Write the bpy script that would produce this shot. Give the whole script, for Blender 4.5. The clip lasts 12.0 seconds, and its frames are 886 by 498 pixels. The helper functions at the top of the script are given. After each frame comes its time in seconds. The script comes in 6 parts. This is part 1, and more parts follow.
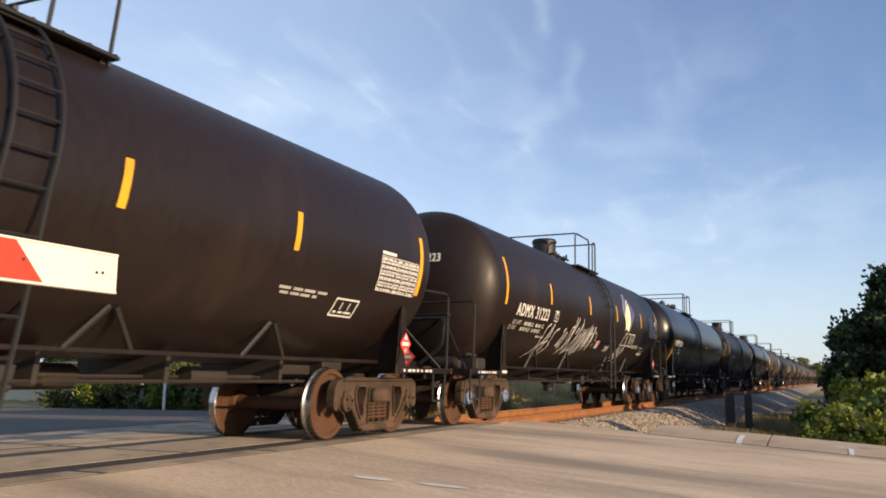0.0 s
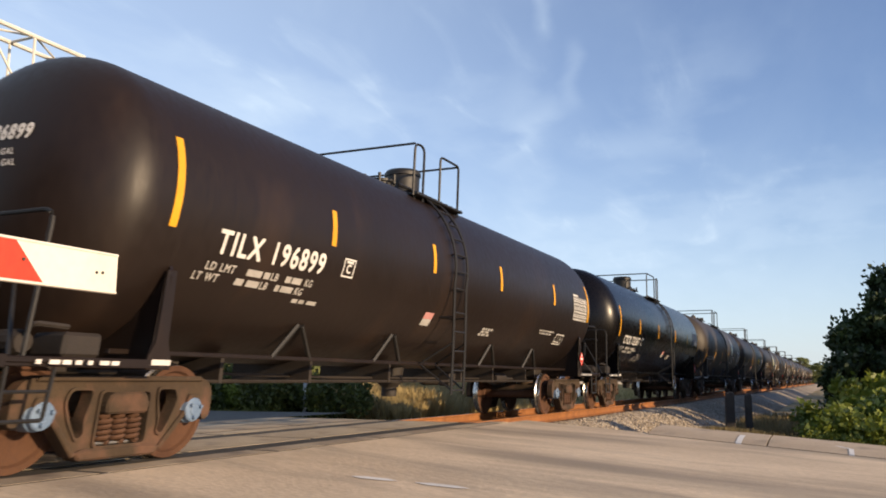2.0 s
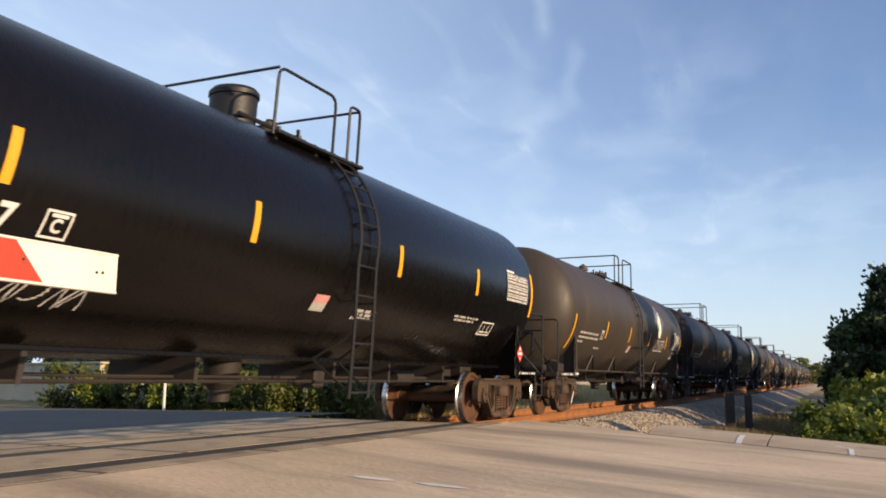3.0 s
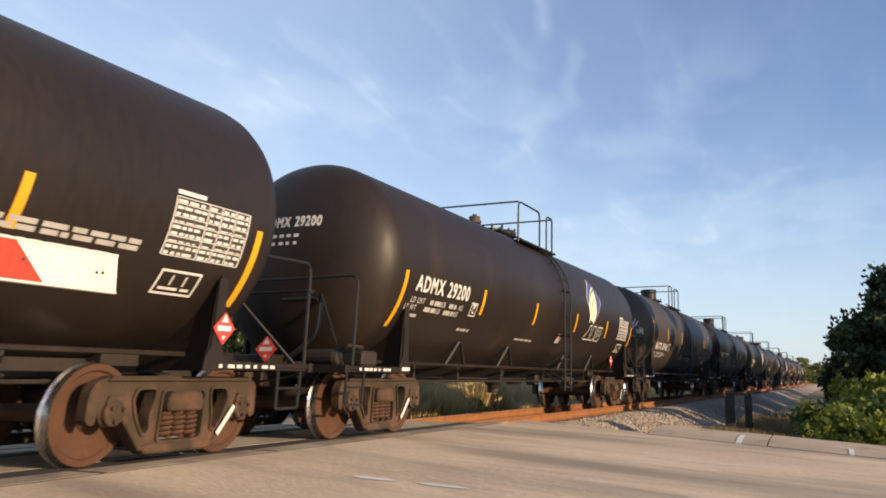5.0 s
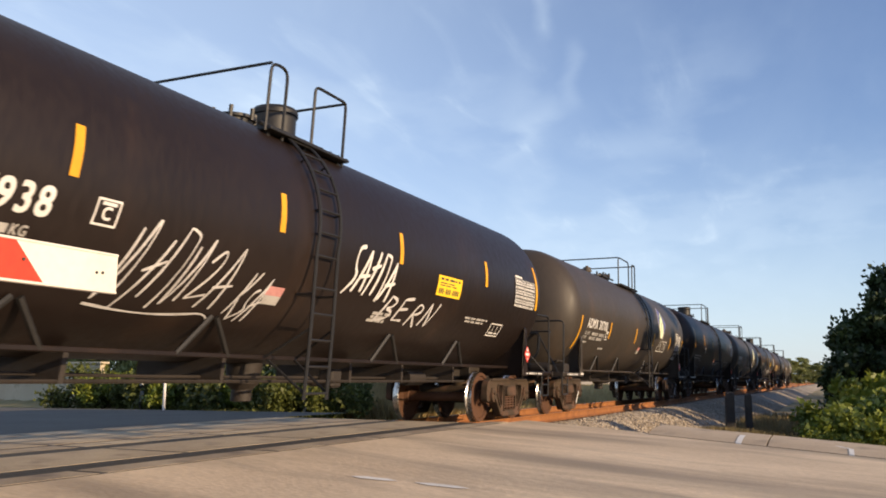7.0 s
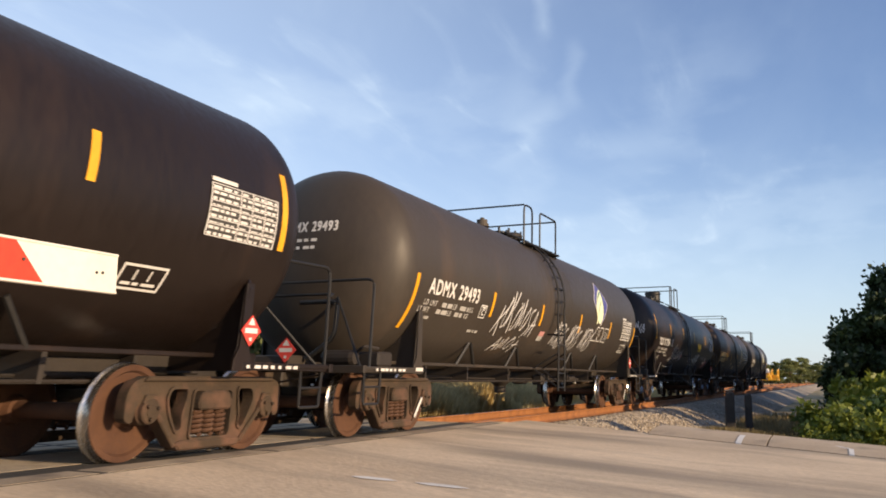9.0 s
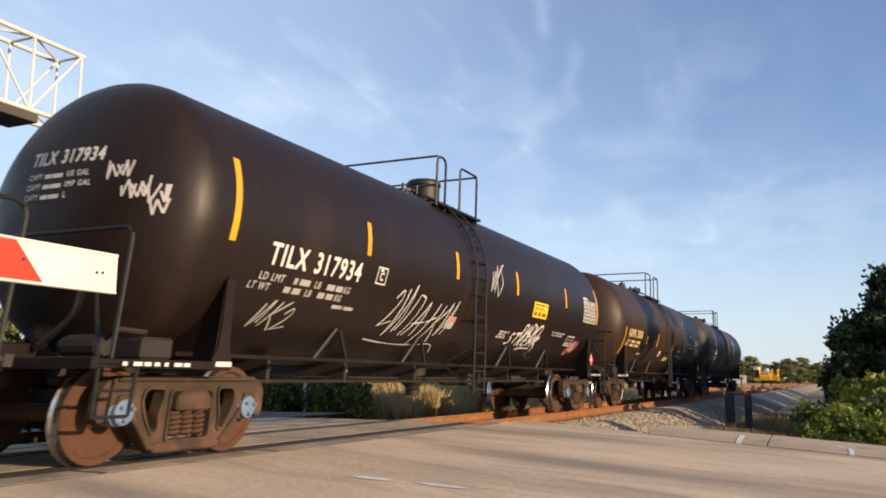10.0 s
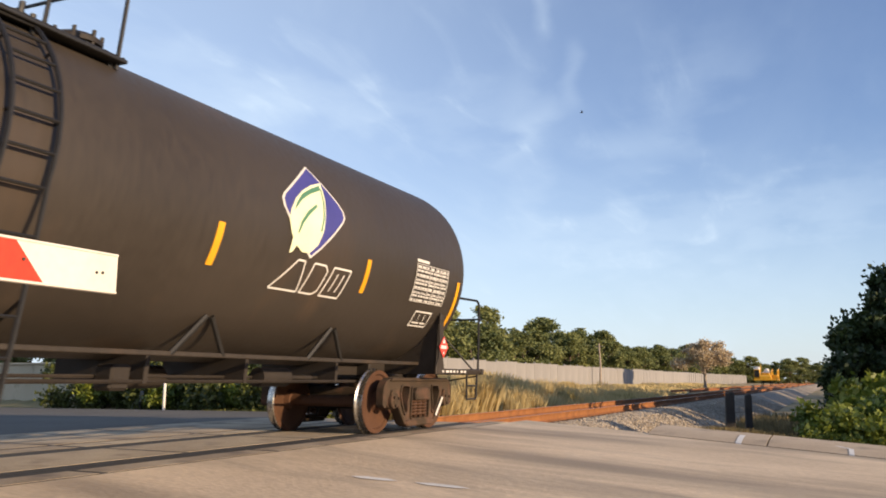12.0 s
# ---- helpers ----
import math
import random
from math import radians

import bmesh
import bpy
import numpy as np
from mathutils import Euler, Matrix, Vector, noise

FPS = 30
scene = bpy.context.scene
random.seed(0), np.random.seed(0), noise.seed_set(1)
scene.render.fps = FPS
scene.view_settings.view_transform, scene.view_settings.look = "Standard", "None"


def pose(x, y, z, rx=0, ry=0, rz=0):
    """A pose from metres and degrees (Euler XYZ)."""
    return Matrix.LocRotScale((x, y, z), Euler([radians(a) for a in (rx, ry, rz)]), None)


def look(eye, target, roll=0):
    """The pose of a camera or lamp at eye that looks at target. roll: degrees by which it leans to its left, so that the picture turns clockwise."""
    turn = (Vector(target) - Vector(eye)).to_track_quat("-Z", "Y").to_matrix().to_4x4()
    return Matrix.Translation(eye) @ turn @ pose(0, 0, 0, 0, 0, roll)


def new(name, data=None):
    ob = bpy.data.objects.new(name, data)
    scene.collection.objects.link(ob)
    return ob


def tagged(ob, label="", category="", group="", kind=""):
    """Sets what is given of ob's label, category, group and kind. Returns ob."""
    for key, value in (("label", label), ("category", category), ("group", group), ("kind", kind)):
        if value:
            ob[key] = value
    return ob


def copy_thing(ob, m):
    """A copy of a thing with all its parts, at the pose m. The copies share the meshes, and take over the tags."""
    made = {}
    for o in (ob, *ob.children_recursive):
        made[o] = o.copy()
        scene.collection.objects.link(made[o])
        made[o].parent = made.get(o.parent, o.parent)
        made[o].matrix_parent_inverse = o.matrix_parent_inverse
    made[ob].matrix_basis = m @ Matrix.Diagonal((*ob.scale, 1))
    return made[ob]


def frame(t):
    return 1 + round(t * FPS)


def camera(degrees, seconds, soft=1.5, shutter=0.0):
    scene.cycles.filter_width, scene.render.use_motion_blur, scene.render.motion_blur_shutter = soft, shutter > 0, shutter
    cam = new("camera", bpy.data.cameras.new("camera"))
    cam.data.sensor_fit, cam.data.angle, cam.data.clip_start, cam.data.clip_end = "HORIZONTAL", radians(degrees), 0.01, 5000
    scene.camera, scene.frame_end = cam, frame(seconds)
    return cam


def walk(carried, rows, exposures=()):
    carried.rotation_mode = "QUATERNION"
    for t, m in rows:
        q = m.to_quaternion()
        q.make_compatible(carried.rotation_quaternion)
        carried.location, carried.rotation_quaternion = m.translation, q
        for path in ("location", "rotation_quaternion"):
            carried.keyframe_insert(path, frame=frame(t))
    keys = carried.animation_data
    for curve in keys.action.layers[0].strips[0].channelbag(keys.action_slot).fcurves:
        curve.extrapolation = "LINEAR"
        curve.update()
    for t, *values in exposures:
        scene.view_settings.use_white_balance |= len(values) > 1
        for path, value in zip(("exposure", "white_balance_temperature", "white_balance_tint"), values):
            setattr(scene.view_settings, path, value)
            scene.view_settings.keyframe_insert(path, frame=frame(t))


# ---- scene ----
cam = camera(55.35, 12.0, 1.8, 0.9)
# the phone's sensor reads out from top to bottom while the train runs past
scene.cycles.rolling_shutter_type = "TOP"
scene.cycles.rolling_shutter_duration = 0.04
EYE = Vector((6.942, 0.0, 0.800))
AHEAD = Vector((-0.41413, 0.89755, 0.15133))
STAND = look(EYE, EYE + AHEAD, 0.35)
walk(cam, [(0.0, STAND), (12.0, STAND)], exposures=[(0.0, 0.50, 7100, 11), (12.0, 0.50, 7100, 11)])

# ---- light ----
SUN_FROM = Vector((0.945, -0.17, 0.255)).normalized()
SUN_EL = math.asin(SUN_FROM.z)
SUN_ROT = math.atan2(SUN_FROM.x, SUN_FROM.y)
world = bpy.data.worlds.new("sky")
scene.world = world
world.use_nodes = True


def build_sky():
    nt = world.node_tree
    nt.nodes.clear()
    N = nt.nodes.new
    L = nt.links.new
    out, bg, sky = N("ShaderNodeOutputWorld"), N("ShaderNodeBackground"), N("ShaderNodeTexSky")
    sky.sky_type, sky.sun_disc = "NISHITA", False
    sky.sun_elevation, sky.sun_rotation = SUN_EL, SUN_ROT
    sky.air_density, sky.dust_density, sky.ozone_density = 1.0, 0.5, 3.0
    co = N("ShaderNodeTexCoord")
    sep = N("ShaderNodeSeparateXYZ")
    L(co.outputs["Generated"], sep.inputs[0])
    lift = N("ShaderNodeMath")
    lift.operation, lift.inputs[1].default_value = "ADD", 0.22
    L(sep.outputs["Z"], lift.inputs[0])
    div = []
    for axis in ("X", "Y"):
        d = N("ShaderNodeMath")
        d.operation = "DIVIDE"
        L(sep.outputs[axis], d.inputs[0])
        L(lift.outputs[0], d.inputs[1])
        div.append(d)
    com = N("ShaderNodeCombineXYZ")
    L(div[0].outputs[0], com.inputs[0])
    L(div[1].outputs[0], com.inputs[1])
    layers = []
    for scale, stretch, turn, seed, lo, hi in ((0.9, 2.2, 35, 7.3, 0.36, 0.80), (3.0, 3.0, -15, 9.0, 0.50, 0.85)):
        mp = N("ShaderNodeMapping")
        mp.inputs["Rotation"].default_value = (0, 0, radians(turn))
        mp.inputs["Scale"].default_value = (scale * stretch, scale, 1)
        mp.inputs["Location"].default_value = (seed, seed * 0.7, seed)
        nz = N("ShaderNodeTexNoise")
        nz.inputs["Scale"].default_value, nz.inputs["Detail"].default_value = 1.0, 8.0
        nz.inputs["Roughness"].default_value, nz.inputs["Distortion"].default_value = 0.55, 0.5
        rm = N("ShaderNodeMapRange")
        rm.interpolation_type = "SMOOTHSTEP"
        rm.inputs["From Min"].default_value, rm.inputs["From Max"].default_value = lo, hi
        L(com.outputs[0], mp.inputs[0])
        L(mp.outputs[0], nz.inputs["Vector"])
        L(nz.outputs["Fac"], rm.inputs["Value"])
        layers.append(rm)
    add = N("ShaderNodeMath")
    add.operation, add.use_clamp = "MULTIPLY_ADD", True
    L(layers[1].outputs[0], add.inputs[0])
    add.inputs[1].default_value = 0.6
    L(layers[0].outputs[0], add.inputs[2])
    thin = N("ShaderNodeMapRange")
    thin.inputs["From Min"].default_value, thin.inputs["From Max"].default_value = -0.8, 0.1
    thin.inputs["To Min"].default_value, thin.inputs["To Max"].default_value = 1.0, 0.12
    L(sep.outputs["X"], thin.inputs["Value"])
    spread = N("ShaderNodeMath")
    spread.operation = "MULTIPLY"
    L(add.outputs[0], spread.inputs[0])
    L(thin.outputs[0], spread.inputs[1])
    def ramp(source, lo, hi, a, b):
        r = N("ShaderNodeMapRange")
        r.interpolation_type = "SMOOTHSTEP"
        for key, v in (("From Min", lo), ("From Max", hi), ("To Min", a), ("To Max", b)):
            r.inputs[key].default_value = v
        L(source, r.inputs["Value"])
        return r.outputs[0]

    def calc(op, p, q, w=None):
        m = N("ShaderNodeMath")
        m.operation = op
        for i, v in enumerate((p, q, w)):
            if v is None:
                continue
            if isinstance(v, (int, float)):
                m.inputs[i].default_value = v
            else:
                L(v, m.inputs[i])
        return m.outputs[0]
    # thin veil: denser away from the sun and down towards the horizon
    veil = calc("ADD", ramp(sep.outputs["X"], -0.75, 0.05, *VEIL), ramp(sep.outputs["Z"], -0.02, 0.30, *HORIZON_VEIL))
    total = calc("MULTIPLY_ADD", spread.outputs[0], CLOUD_COVER, veil)
    # single wisps, each along a line across the northern sky
    ahead = calc("MAXIMUM", sep.outputs["Y"], 0.05)
    px, pz = calc("DIVIDE", sep.outputs["X"], ahead), calc("DIVIDE", sep.outputs["Z"], ahead)
    fray = calc("MULTIPLY_ADD", layers[1].outputs[0], 0.9, 0.45)
    bend = N("ShaderNodeTexNoise")
    bend.inputs["Scale"].default_value, bend.inputs["Detail"].default_value = 7.0, 5.0
    L(com.outputs[0], bend.inputs["Vector"])
    for x0, z0, x1, z1, wide, much in WISPS:
        dx, dz = x1 - x0, z1 - z0
        n = math.hypot(dx, dz)
        dx, dz = dx / n, dz / n
        along = calc("MULTIPLY_ADD", px, dx, calc("MULTIPLY_ADD", pz, dz, -(x0 * dx + z0 * dz)))
        off = calc("MULTIPLY_ADD", px, -dz, calc("MULTIPLY_ADD", pz, dx, x0 * dz - z0 * dx))
        off = calc("ABSOLUTE", calc("MULTIPLY_ADD", bend.outputs["Fac"], wide * 2.4, calc("SUBTRACT", off, wide * 1.2)), 0)
        body = calc("MULTIPLY", ramp(off, 0.0, wide, 1, 0), calc("MULTIPLY", ramp(along, -0.25 * n, 0.2 * n, 0, 1), ramp(along, 0.8 * n, 1.25 * n, 1, 0)))
        body = calc("MULTIPLY", body, calc("MULTIPLY", fray, ramp(sep.outputs["Y"], 0.1, 0.4, 0, much)))
        total = calc("ADD", total, body)
    cover = N("ShaderNodeClamp")
    cover.inputs["Max"].default_value = 0.92
    L(total, cover.inputs["Value"])
    mix = N("ShaderNodeMix")
    mix.data_type = "RGBA"
    mix.inputs["B"].default_value = CLOUD_WHITE
    L(cover.outputs[0], mix.inputs["Factor"])
    tint = N("ShaderNodeMix")
    tint.data_type, tint.blend_type = "RGBA", "MULTIPLY"
    tint.inputs["Factor"].default_value = 1.0
    tint.inputs["B"].default_value = SKY_TINT
    L(sky.outputs[0], tint.inputs["A"])
    L(tint.outputs["Result"], mix.inputs["A"])
    L(mix.outputs["Result"], bg.inputs["Color"])
    bg.inputs["Strength"].default_value = SKY_STRENGTH
    L(bg.outputs[0], out.inputs[0])


SKY_STRENGTH = 0.135
SKY_TINT = (0.90, 0.89, 1.06, 1)
CLOUD_WHITE = (3.9, 4.95, 6.2, 1)
CLOUD_COVER = 0.40
VEIL = (0.42, 0.02)
HORIZON_VEIL = (0.50, 0.0)
WISPS = (
    (-0.332, 0.516, -0.319, 0.443, 0.020, 0.30),
    (-0.278, 0.421, -0.285, 0.343, 0.020, 0.26),
    (-0.303, 0.349, -0.378, 0.276, 0.026, 0.26),
    (-0.086, 0.389, -0.237, 0.247, 0.060, 0.20),
    (-0.310, 0.160, 0.077, 0.204, 0.060, 0.28),
    (-0.832, 0.421, -0.322, 0.333, 0.060, 0.22),
    (-0.953, 0.533, -0.814, 0.473, 0.040, 0.2),
    (-0.348, 0.409, -0.339, 0.177, 0.045, 0.18),
    (-0.257, 0.289, -0.117, 0.264, 0.025, 0.18),
)
build_sky()
sun_data = bpy.data.lights.new("sun", "SUN")
sun_data.energy, sun_data.angle, sun_data.color = 4.4, radians(0.6), (1.0, 0.77, 0.52)
sun = new("sun", sun_data)
sun.matrix_world = look(SUN_FROM * 50, (0, 0, 0))


# ---- materials ----
def surface(name, dark, light, rough=0.7, metal=0.0, big=0.6, fine=18.0, bump=0.15, stretch=(1, 1, 1), stain=None, stain_at=(0.55, 0.8),
            stain_scale=1.5, rough_var=0.12, object_space=True, coat=0.0, vary=0.0, stain_stretch=(1, 1, 1), translucent=0.0, spec=0.5, contrast=1.7, streak=None, streak_turn=0.0, streak_stretch=(1, 1, 1), streak_at=(0.5, 0.7)):
    m = bpy.data.materials.new(name)
    m.use_nodes = True
    nt = m.node_tree
    N, L = nt.nodes.new, nt.links.new
    bsdf = nt.nodes["Principled BSDF"]
    co = N("ShaderNodeTexCoord")
    mp = N("ShaderNodeMapping")
    mp.inputs["Scale"].default_value = stretch
    L(co.outputs["Object"], mp.inputs[0])
    n1, n2 = N("ShaderNodeTexNoise"), N("ShaderNodeTexNoise")
    n1.inputs["Scale"].default_value, n1.inputs["Detail"].default_value = big, 6
    n2.inputs["Scale"].default_value, n2.inputs["Detail"].default_value = fine, 5
    for n in (n1, n2):
        L(mp.outputs[0], n.inputs["Vector"])
    mx = N("ShaderNodeMath")
    mx.operation = "MULTIPLY_ADD"
    L(n2.outputs["Fac"], mx.inputs[0])
    mx.inputs[1].default_value = 0.55
    half = N("ShaderNodeMath")
    half.operation, half.inputs[1].default_value = "MULTIPLY_ADD", 0.9
    half.inputs[2].default_value = -0.22
    L(n1.outputs["Fac"], half.inputs[0])
    L(half.outputs[0], mx.inputs[2])
    push = N("ShaderNodeMath")
    push.operation, push.inputs[1].default_value, push.inputs[2].default_value = "MULTIPLY_ADD", contrast, 0.5 - 0.5 * contrast
    L(mx.outputs[0], push.inputs[0])
    last = push.outputs[0]
    if vary:
        info = N("ShaderNodeObjectInfo")
        geo = N("ShaderNodeNewGeometry")
        both = N("ShaderNodeMath")
        both.operation = "ADD"
        L(info.outputs["Random"], both.inputs[0])
        L(geo.outputs["Random Per Island"], both.inputs[1])
        v = N("ShaderNodeMath")
        v.operation, v.inputs[1].default_value, v.inputs[2].default_value = "MULTIPLY_ADD", vary, -vary
        L(both.outputs[0], v.inputs[0])
        plus = N("ShaderNodeMath")
        plus.operation = "ADD"
        L(last, plus.inputs[0])
        L(v.outputs[0], plus.inputs[1])
        last = plus.outputs[0]
    ramp = N("ShaderNodeMix")
    ramp.data_type = "RGBA"
    ramp.clamp_factor = True
    ramp.inputs["A"].default_value = (*dark, 1)
    ramp.inputs["B"].default_value = (*light, 1)
    L(last, ramp.inputs["Factor"])
    colour = ramp.outputs["Result"]
    if stain:
        smp = N("ShaderNodeMapping")
        smp.inputs["Scale"].default_value = stain_stretch
        L(co.outputs["Object"], smp.inputs[0])
        n3 = N("ShaderNodeTexNoise")
        n3.inputs["Scale"].default_value, n3.inputs["Detail"].default_value = stain_scale, 7
        L(smp.outputs[0], n3.inputs["Vector"])
        mr = N("ShaderNodeMapRange")
        mr.inputs["From Min"].default_value, mr.inputs["From Max"].default_value = stain_at
        L(n3.outputs["Fac"], mr.inputs["Value"])
        sm = N("ShaderNodeMix")
        sm.data_type = "RGBA"
        sm.inputs["B"].default_value = (*stain, 1)
        L(mr.outputs[0], sm.inputs["Factor"])
        L(colour, sm.inputs["A"])
        colour = sm.outputs["Result"]
    if streak:
        kmp = N("ShaderNodeMapping")
        kmp.vector_type = "POINT"
        kmp.inputs["Rotation"].default_value = (0, 0, radians(streak_turn))
        ksc = N("ShaderNodeMapping")
        ksc.inputs["Scale"].default_value = streak_stretch
        L(co.outputs["Object"], kmp.inputs[0])
        L(kmp.outputs[0], ksc.inputs[0])
        n4 = N("ShaderNodeTexNoise")
        n4.inputs["Scale"].default_value, n4.inputs["Detail"].default_value, n4.inputs["Roughness"].default_value = 1.0, 9, 0.65
        L(ksc.outputs[0], n4.inputs["Vector"])
        kr = N("ShaderNodeMapRange")
        kr.inputs["From Min"].default_value, kr.inputs["From Max"].default_value = streak_at
        L(n4.outputs["Fac"], kr.inputs["Value"])
        km = N("ShaderNodeMix")
        km.data_type = "RGBA"
        km.inputs["B"].default_value = (*streak, 1)
        L(kr.outputs[0], km.inputs["Factor"])
        L(colour, km.inputs["A"])
        colour = km.outputs["Result"]
    L(colour, bsdf.inputs["Base Color"])
    rr = N("ShaderNodeMapRange")
    rr.inputs["To Min"].default_value, rr.inputs["To Max"].default_value = max(0.02, rough - rough_var), min(1, rough + rough_var)
    L(n2.outputs["Fac"], rr.inputs["Value"])
    L(rr.outputs[0], bsdf.inputs["Roughness"])
    bsdf.inputs["Metallic"].default_value = metal
    bsdf.inputs["Specular IOR Level"].default_value = spec
    bsdf.inputs["Coat Weight"].default_value = coat
    if bump:
        bp = N("ShaderNodeBump")
        bp.inputs["Strength"].default_value, bp.inputs["Distance"].default_value = bump, 0.02
        L(n2.outputs["Fac"], bp.inputs["Height"])
        L(bp.outputs[0], bsdf.inputs["Normal"])
    if translucent:
        tr = N("ShaderNodeBsdfTranslucent")
        L(colour, tr.inputs["Color"])
        ms = N("ShaderNodeMixShader")
        ms.inputs[0].default_value = translucent
        L(bsdf.outputs[0], ms.inputs[1])
        L(tr.outputs[0], ms.inputs[2])
        L(ms.outputs[0], nt.nodes["Material Output"].inputs["Surface"])
    return m


M_RUST_RAIL = surface("rusty_rail_steel", (0.1500, 0.0537, 0.0165), (0.3375, 0.1365, 0.0413), 0.85, 0.0, 3, 40, 0.2)
M_RAILHEAD = surface("worn_rail_head", (0.0960, 0.0720, 0.0560), (0.2400, 0.1920, 0.1600), 0.4, 0.8, 3, 60, 0.05)
M_CONCRETE = surface("worn_crossing_concrete", (0.22, 0.168, 0.115), (0.46, 0.375, 0.265), 0.85, 0, 0.9, 30, 0.25, stain=(0.12, 0.09, 0.07), stain_at=(0.52, 0.72), vary=0.22, contrast=2.2, streak=(0.46, 0.40, 0.31), streak_turn=15.6, streak_stretch=(0.35, 2.2, 1), streak_at=(0.58, 0.72))
M_ROAD = surface("worn_road_surface", (0.42, 0.325, 0.222), (0.74, 0.59, 0.415), 0.85, 0, 0.5, 26.0, 0.5, stretch=(0.5, 1, 1), stain=(0.2240, 0.1814, 0.1344), stain_at=(0.5, 0.72), stain_scale=0.5, stain_stretch=(0.3, 1.2, 1), contrast=2.0, streak=(0.27, 0.222, 0.165), streak_turn=15.6, streak_stretch=(0.16, 0.9, 1), streak_at=(0.50, 0.72))
M_KERB = surface("kerb_concrete", (0.34, 0.262, 0.18), (0.52, 0.415, 0.295), 0.85, 0, 0.8, 25, 0.2, stain=(0.2, 0.17, 0.13))
M_BALLAST = surface("ballast_stone", (0.15, 0.122, 0.092), (0.48, 0.41, 0.32), 0.9, 0, 4, 30, 0.3, vary=0.45)
M_BALLAST_BED = surface("ballast_bed", (0.16, 0.128, 0.095), (0.42, 0.355, 0.275), 0.95, 0, 2, 22, 0.9)
M_TIE = surface("weathered_tie_wood", (0.05, 0.03, 0.02), (0.15, 0.09, 0.055), 0.9, 0, 3, 30, 0.4, stretch=(0.3, 3, 3))
M_DIRT = surface("dry_soil", (0.24, 0.175, 0.09), (0.42, 0.32, 0.175), 0.95, 0, 0.25, 9, 0.5, stain=(0.10, 0.11, 0.03), stain_at=(0.45, 0.7), stain_scale=0.3)
# far road colour, darkened to stand in for the train's shade
M_ASPHALT_SHADED = surface("far_asphalt", (0.0720, 0.0660, 0.0578), (0.1200, 0.1087, 0.0918), 0.9, 0, 0.5, 60, 0.3)
M_WHITE_PAINT = surface("worn_white_paint", (0.55, 0.53, 0.49), (0.8, 0.78, 0.73), 0.7, 0, 3, 50, 0.1)
# leaf green kept very dark to stand for the trees' shaded side
M_LEAF_SHADED = surface("dark_tree_leaf", (0.0153, 0.0272, 0.0085), (0.0510, 0.0850, 0.0213), 0.6, 0, 0.6, 6, 0, vary=0.35, translucent=0.2)
M_LEAF_BUSH = surface("bright_bush_leaf", (0.07, 0.11, 0.015), (0.27, 0.30, 0.04), 0.55, 0, 0.8, 6, 0, vary=0.35, translucent=0.3)
M_LEAF_FAR = surface("far_tree_leaf", (0.085, 0.112, 0.036), (0.28, 0.29, 0.095), 0.7, 0, 0.15, 3, 0, vary=0.4, translucent=0.2)
M_BLUE_CAP = surface("pale_blue_bearing_paint", (0.06, 0.11, 0.19), (0.17, 0.24, 0.34), 0.6, 0.0, 4, 30, 0.1)
M_GAP = surface("dark_rubber_and_grime", (0.012, 0.010, 0.008), (0.035, 0.028, 0.022), 0.9, 0, 2, 25, 0.2)
M_LEAF_HEDGE = surface("hedge_leaf", (0.04, 0.055, 0.012), (0.13, 0.15, 0.03), 0.6, 0, 0.7, 6, 0, vary=0.4, translucent=0.25)
M_WALL = surface("cream_wall_render", (0.40, 0.34, 0.24), (0.56, 0.49, 0.36), 0.9, 0, 0.6, 20, 0.15, stain=(0.25, 0.2, 0.13))
M_BLOOM = surface("pale_blossom", (0.40, 0.31, 0.20), (0.60, 0.49, 0.33), 0.8, 0, 0.5, 4, 0, vary=0.25, translucent=0.3)
M_GRASS_DRY = surface("dry_grass_blade", (0.38, 0.285, 0.125), (0.68, 0.545, 0.275), 0.8, 0, 0.2, 4, 0, vary=0.3, stain=(0.24, 0.22, 0.06), stain_at=(0.56, 0.75), stain_scale=0.22, translucent=0.25)
M_WEED_BROWN = surface("brown_weed_blade", (0.09, 0.075, 0.03), (0.30, 0.22, 0.10), 0.85, 0, 0.5, 5, 0, vary=0.4, translucent=0.2)
M_GRASS_GREEN = surface("green_weed_blade", (0.10, 0.11, 0.025), (0.27, 0.25, 0.07), 0.8, 0, 0.4, 4, 0, vary=0.3, translucent=0.25)
M_BARK = surface("tree_bark", (0.06, 0.045, 0.03), (0.16, 0.12, 0.085), 0.9, 0, 2, 25, 0.5, stretch=(2, 2, 0.4))
M_PALE_BARK = surface("pale_bark", (0.24, 0.19, 0.15), (0.42, 0.35, 0.28), 0.9, 0, 2, 25, 0.4)
M_FENCE = surface("grey_fence_board", (0.2040, 0.1980, 0.1980), (0.3120, 0.3000, 0.2880), 0.8, 0, 0.4, 12, 0.1, vary=0.15)
# weathered wood, taken nearly to black for the shade on the trackside posts
M_POST_SHADED = surface("weathered_dark_post", (0.018, 0.015, 0.013), (0.05, 0.042, 0.036), 0.9, 0, 2, 25, 0.3)
M_GATE_WHITE = surface("gate_white_sheeting", (0.5760, 0.5440, 0.4800), (0.6880, 0.6560, 0.5920), 0.5, 0, 2, 30, 0.03)
M_GATE_RED = surface("gate_red_sheeting", (0.4464, 0.0300, 0.0120), (0.5760, 0.0500, 0.0180), 0.45, 0, 2, 30, 0.03)
M_GALV = surface("pale_galvanised_steel", (0.60, 0.58, 0.50), (0.80, 0.78, 0.70), 0.5, 0.2, 2, 25, 0.05)
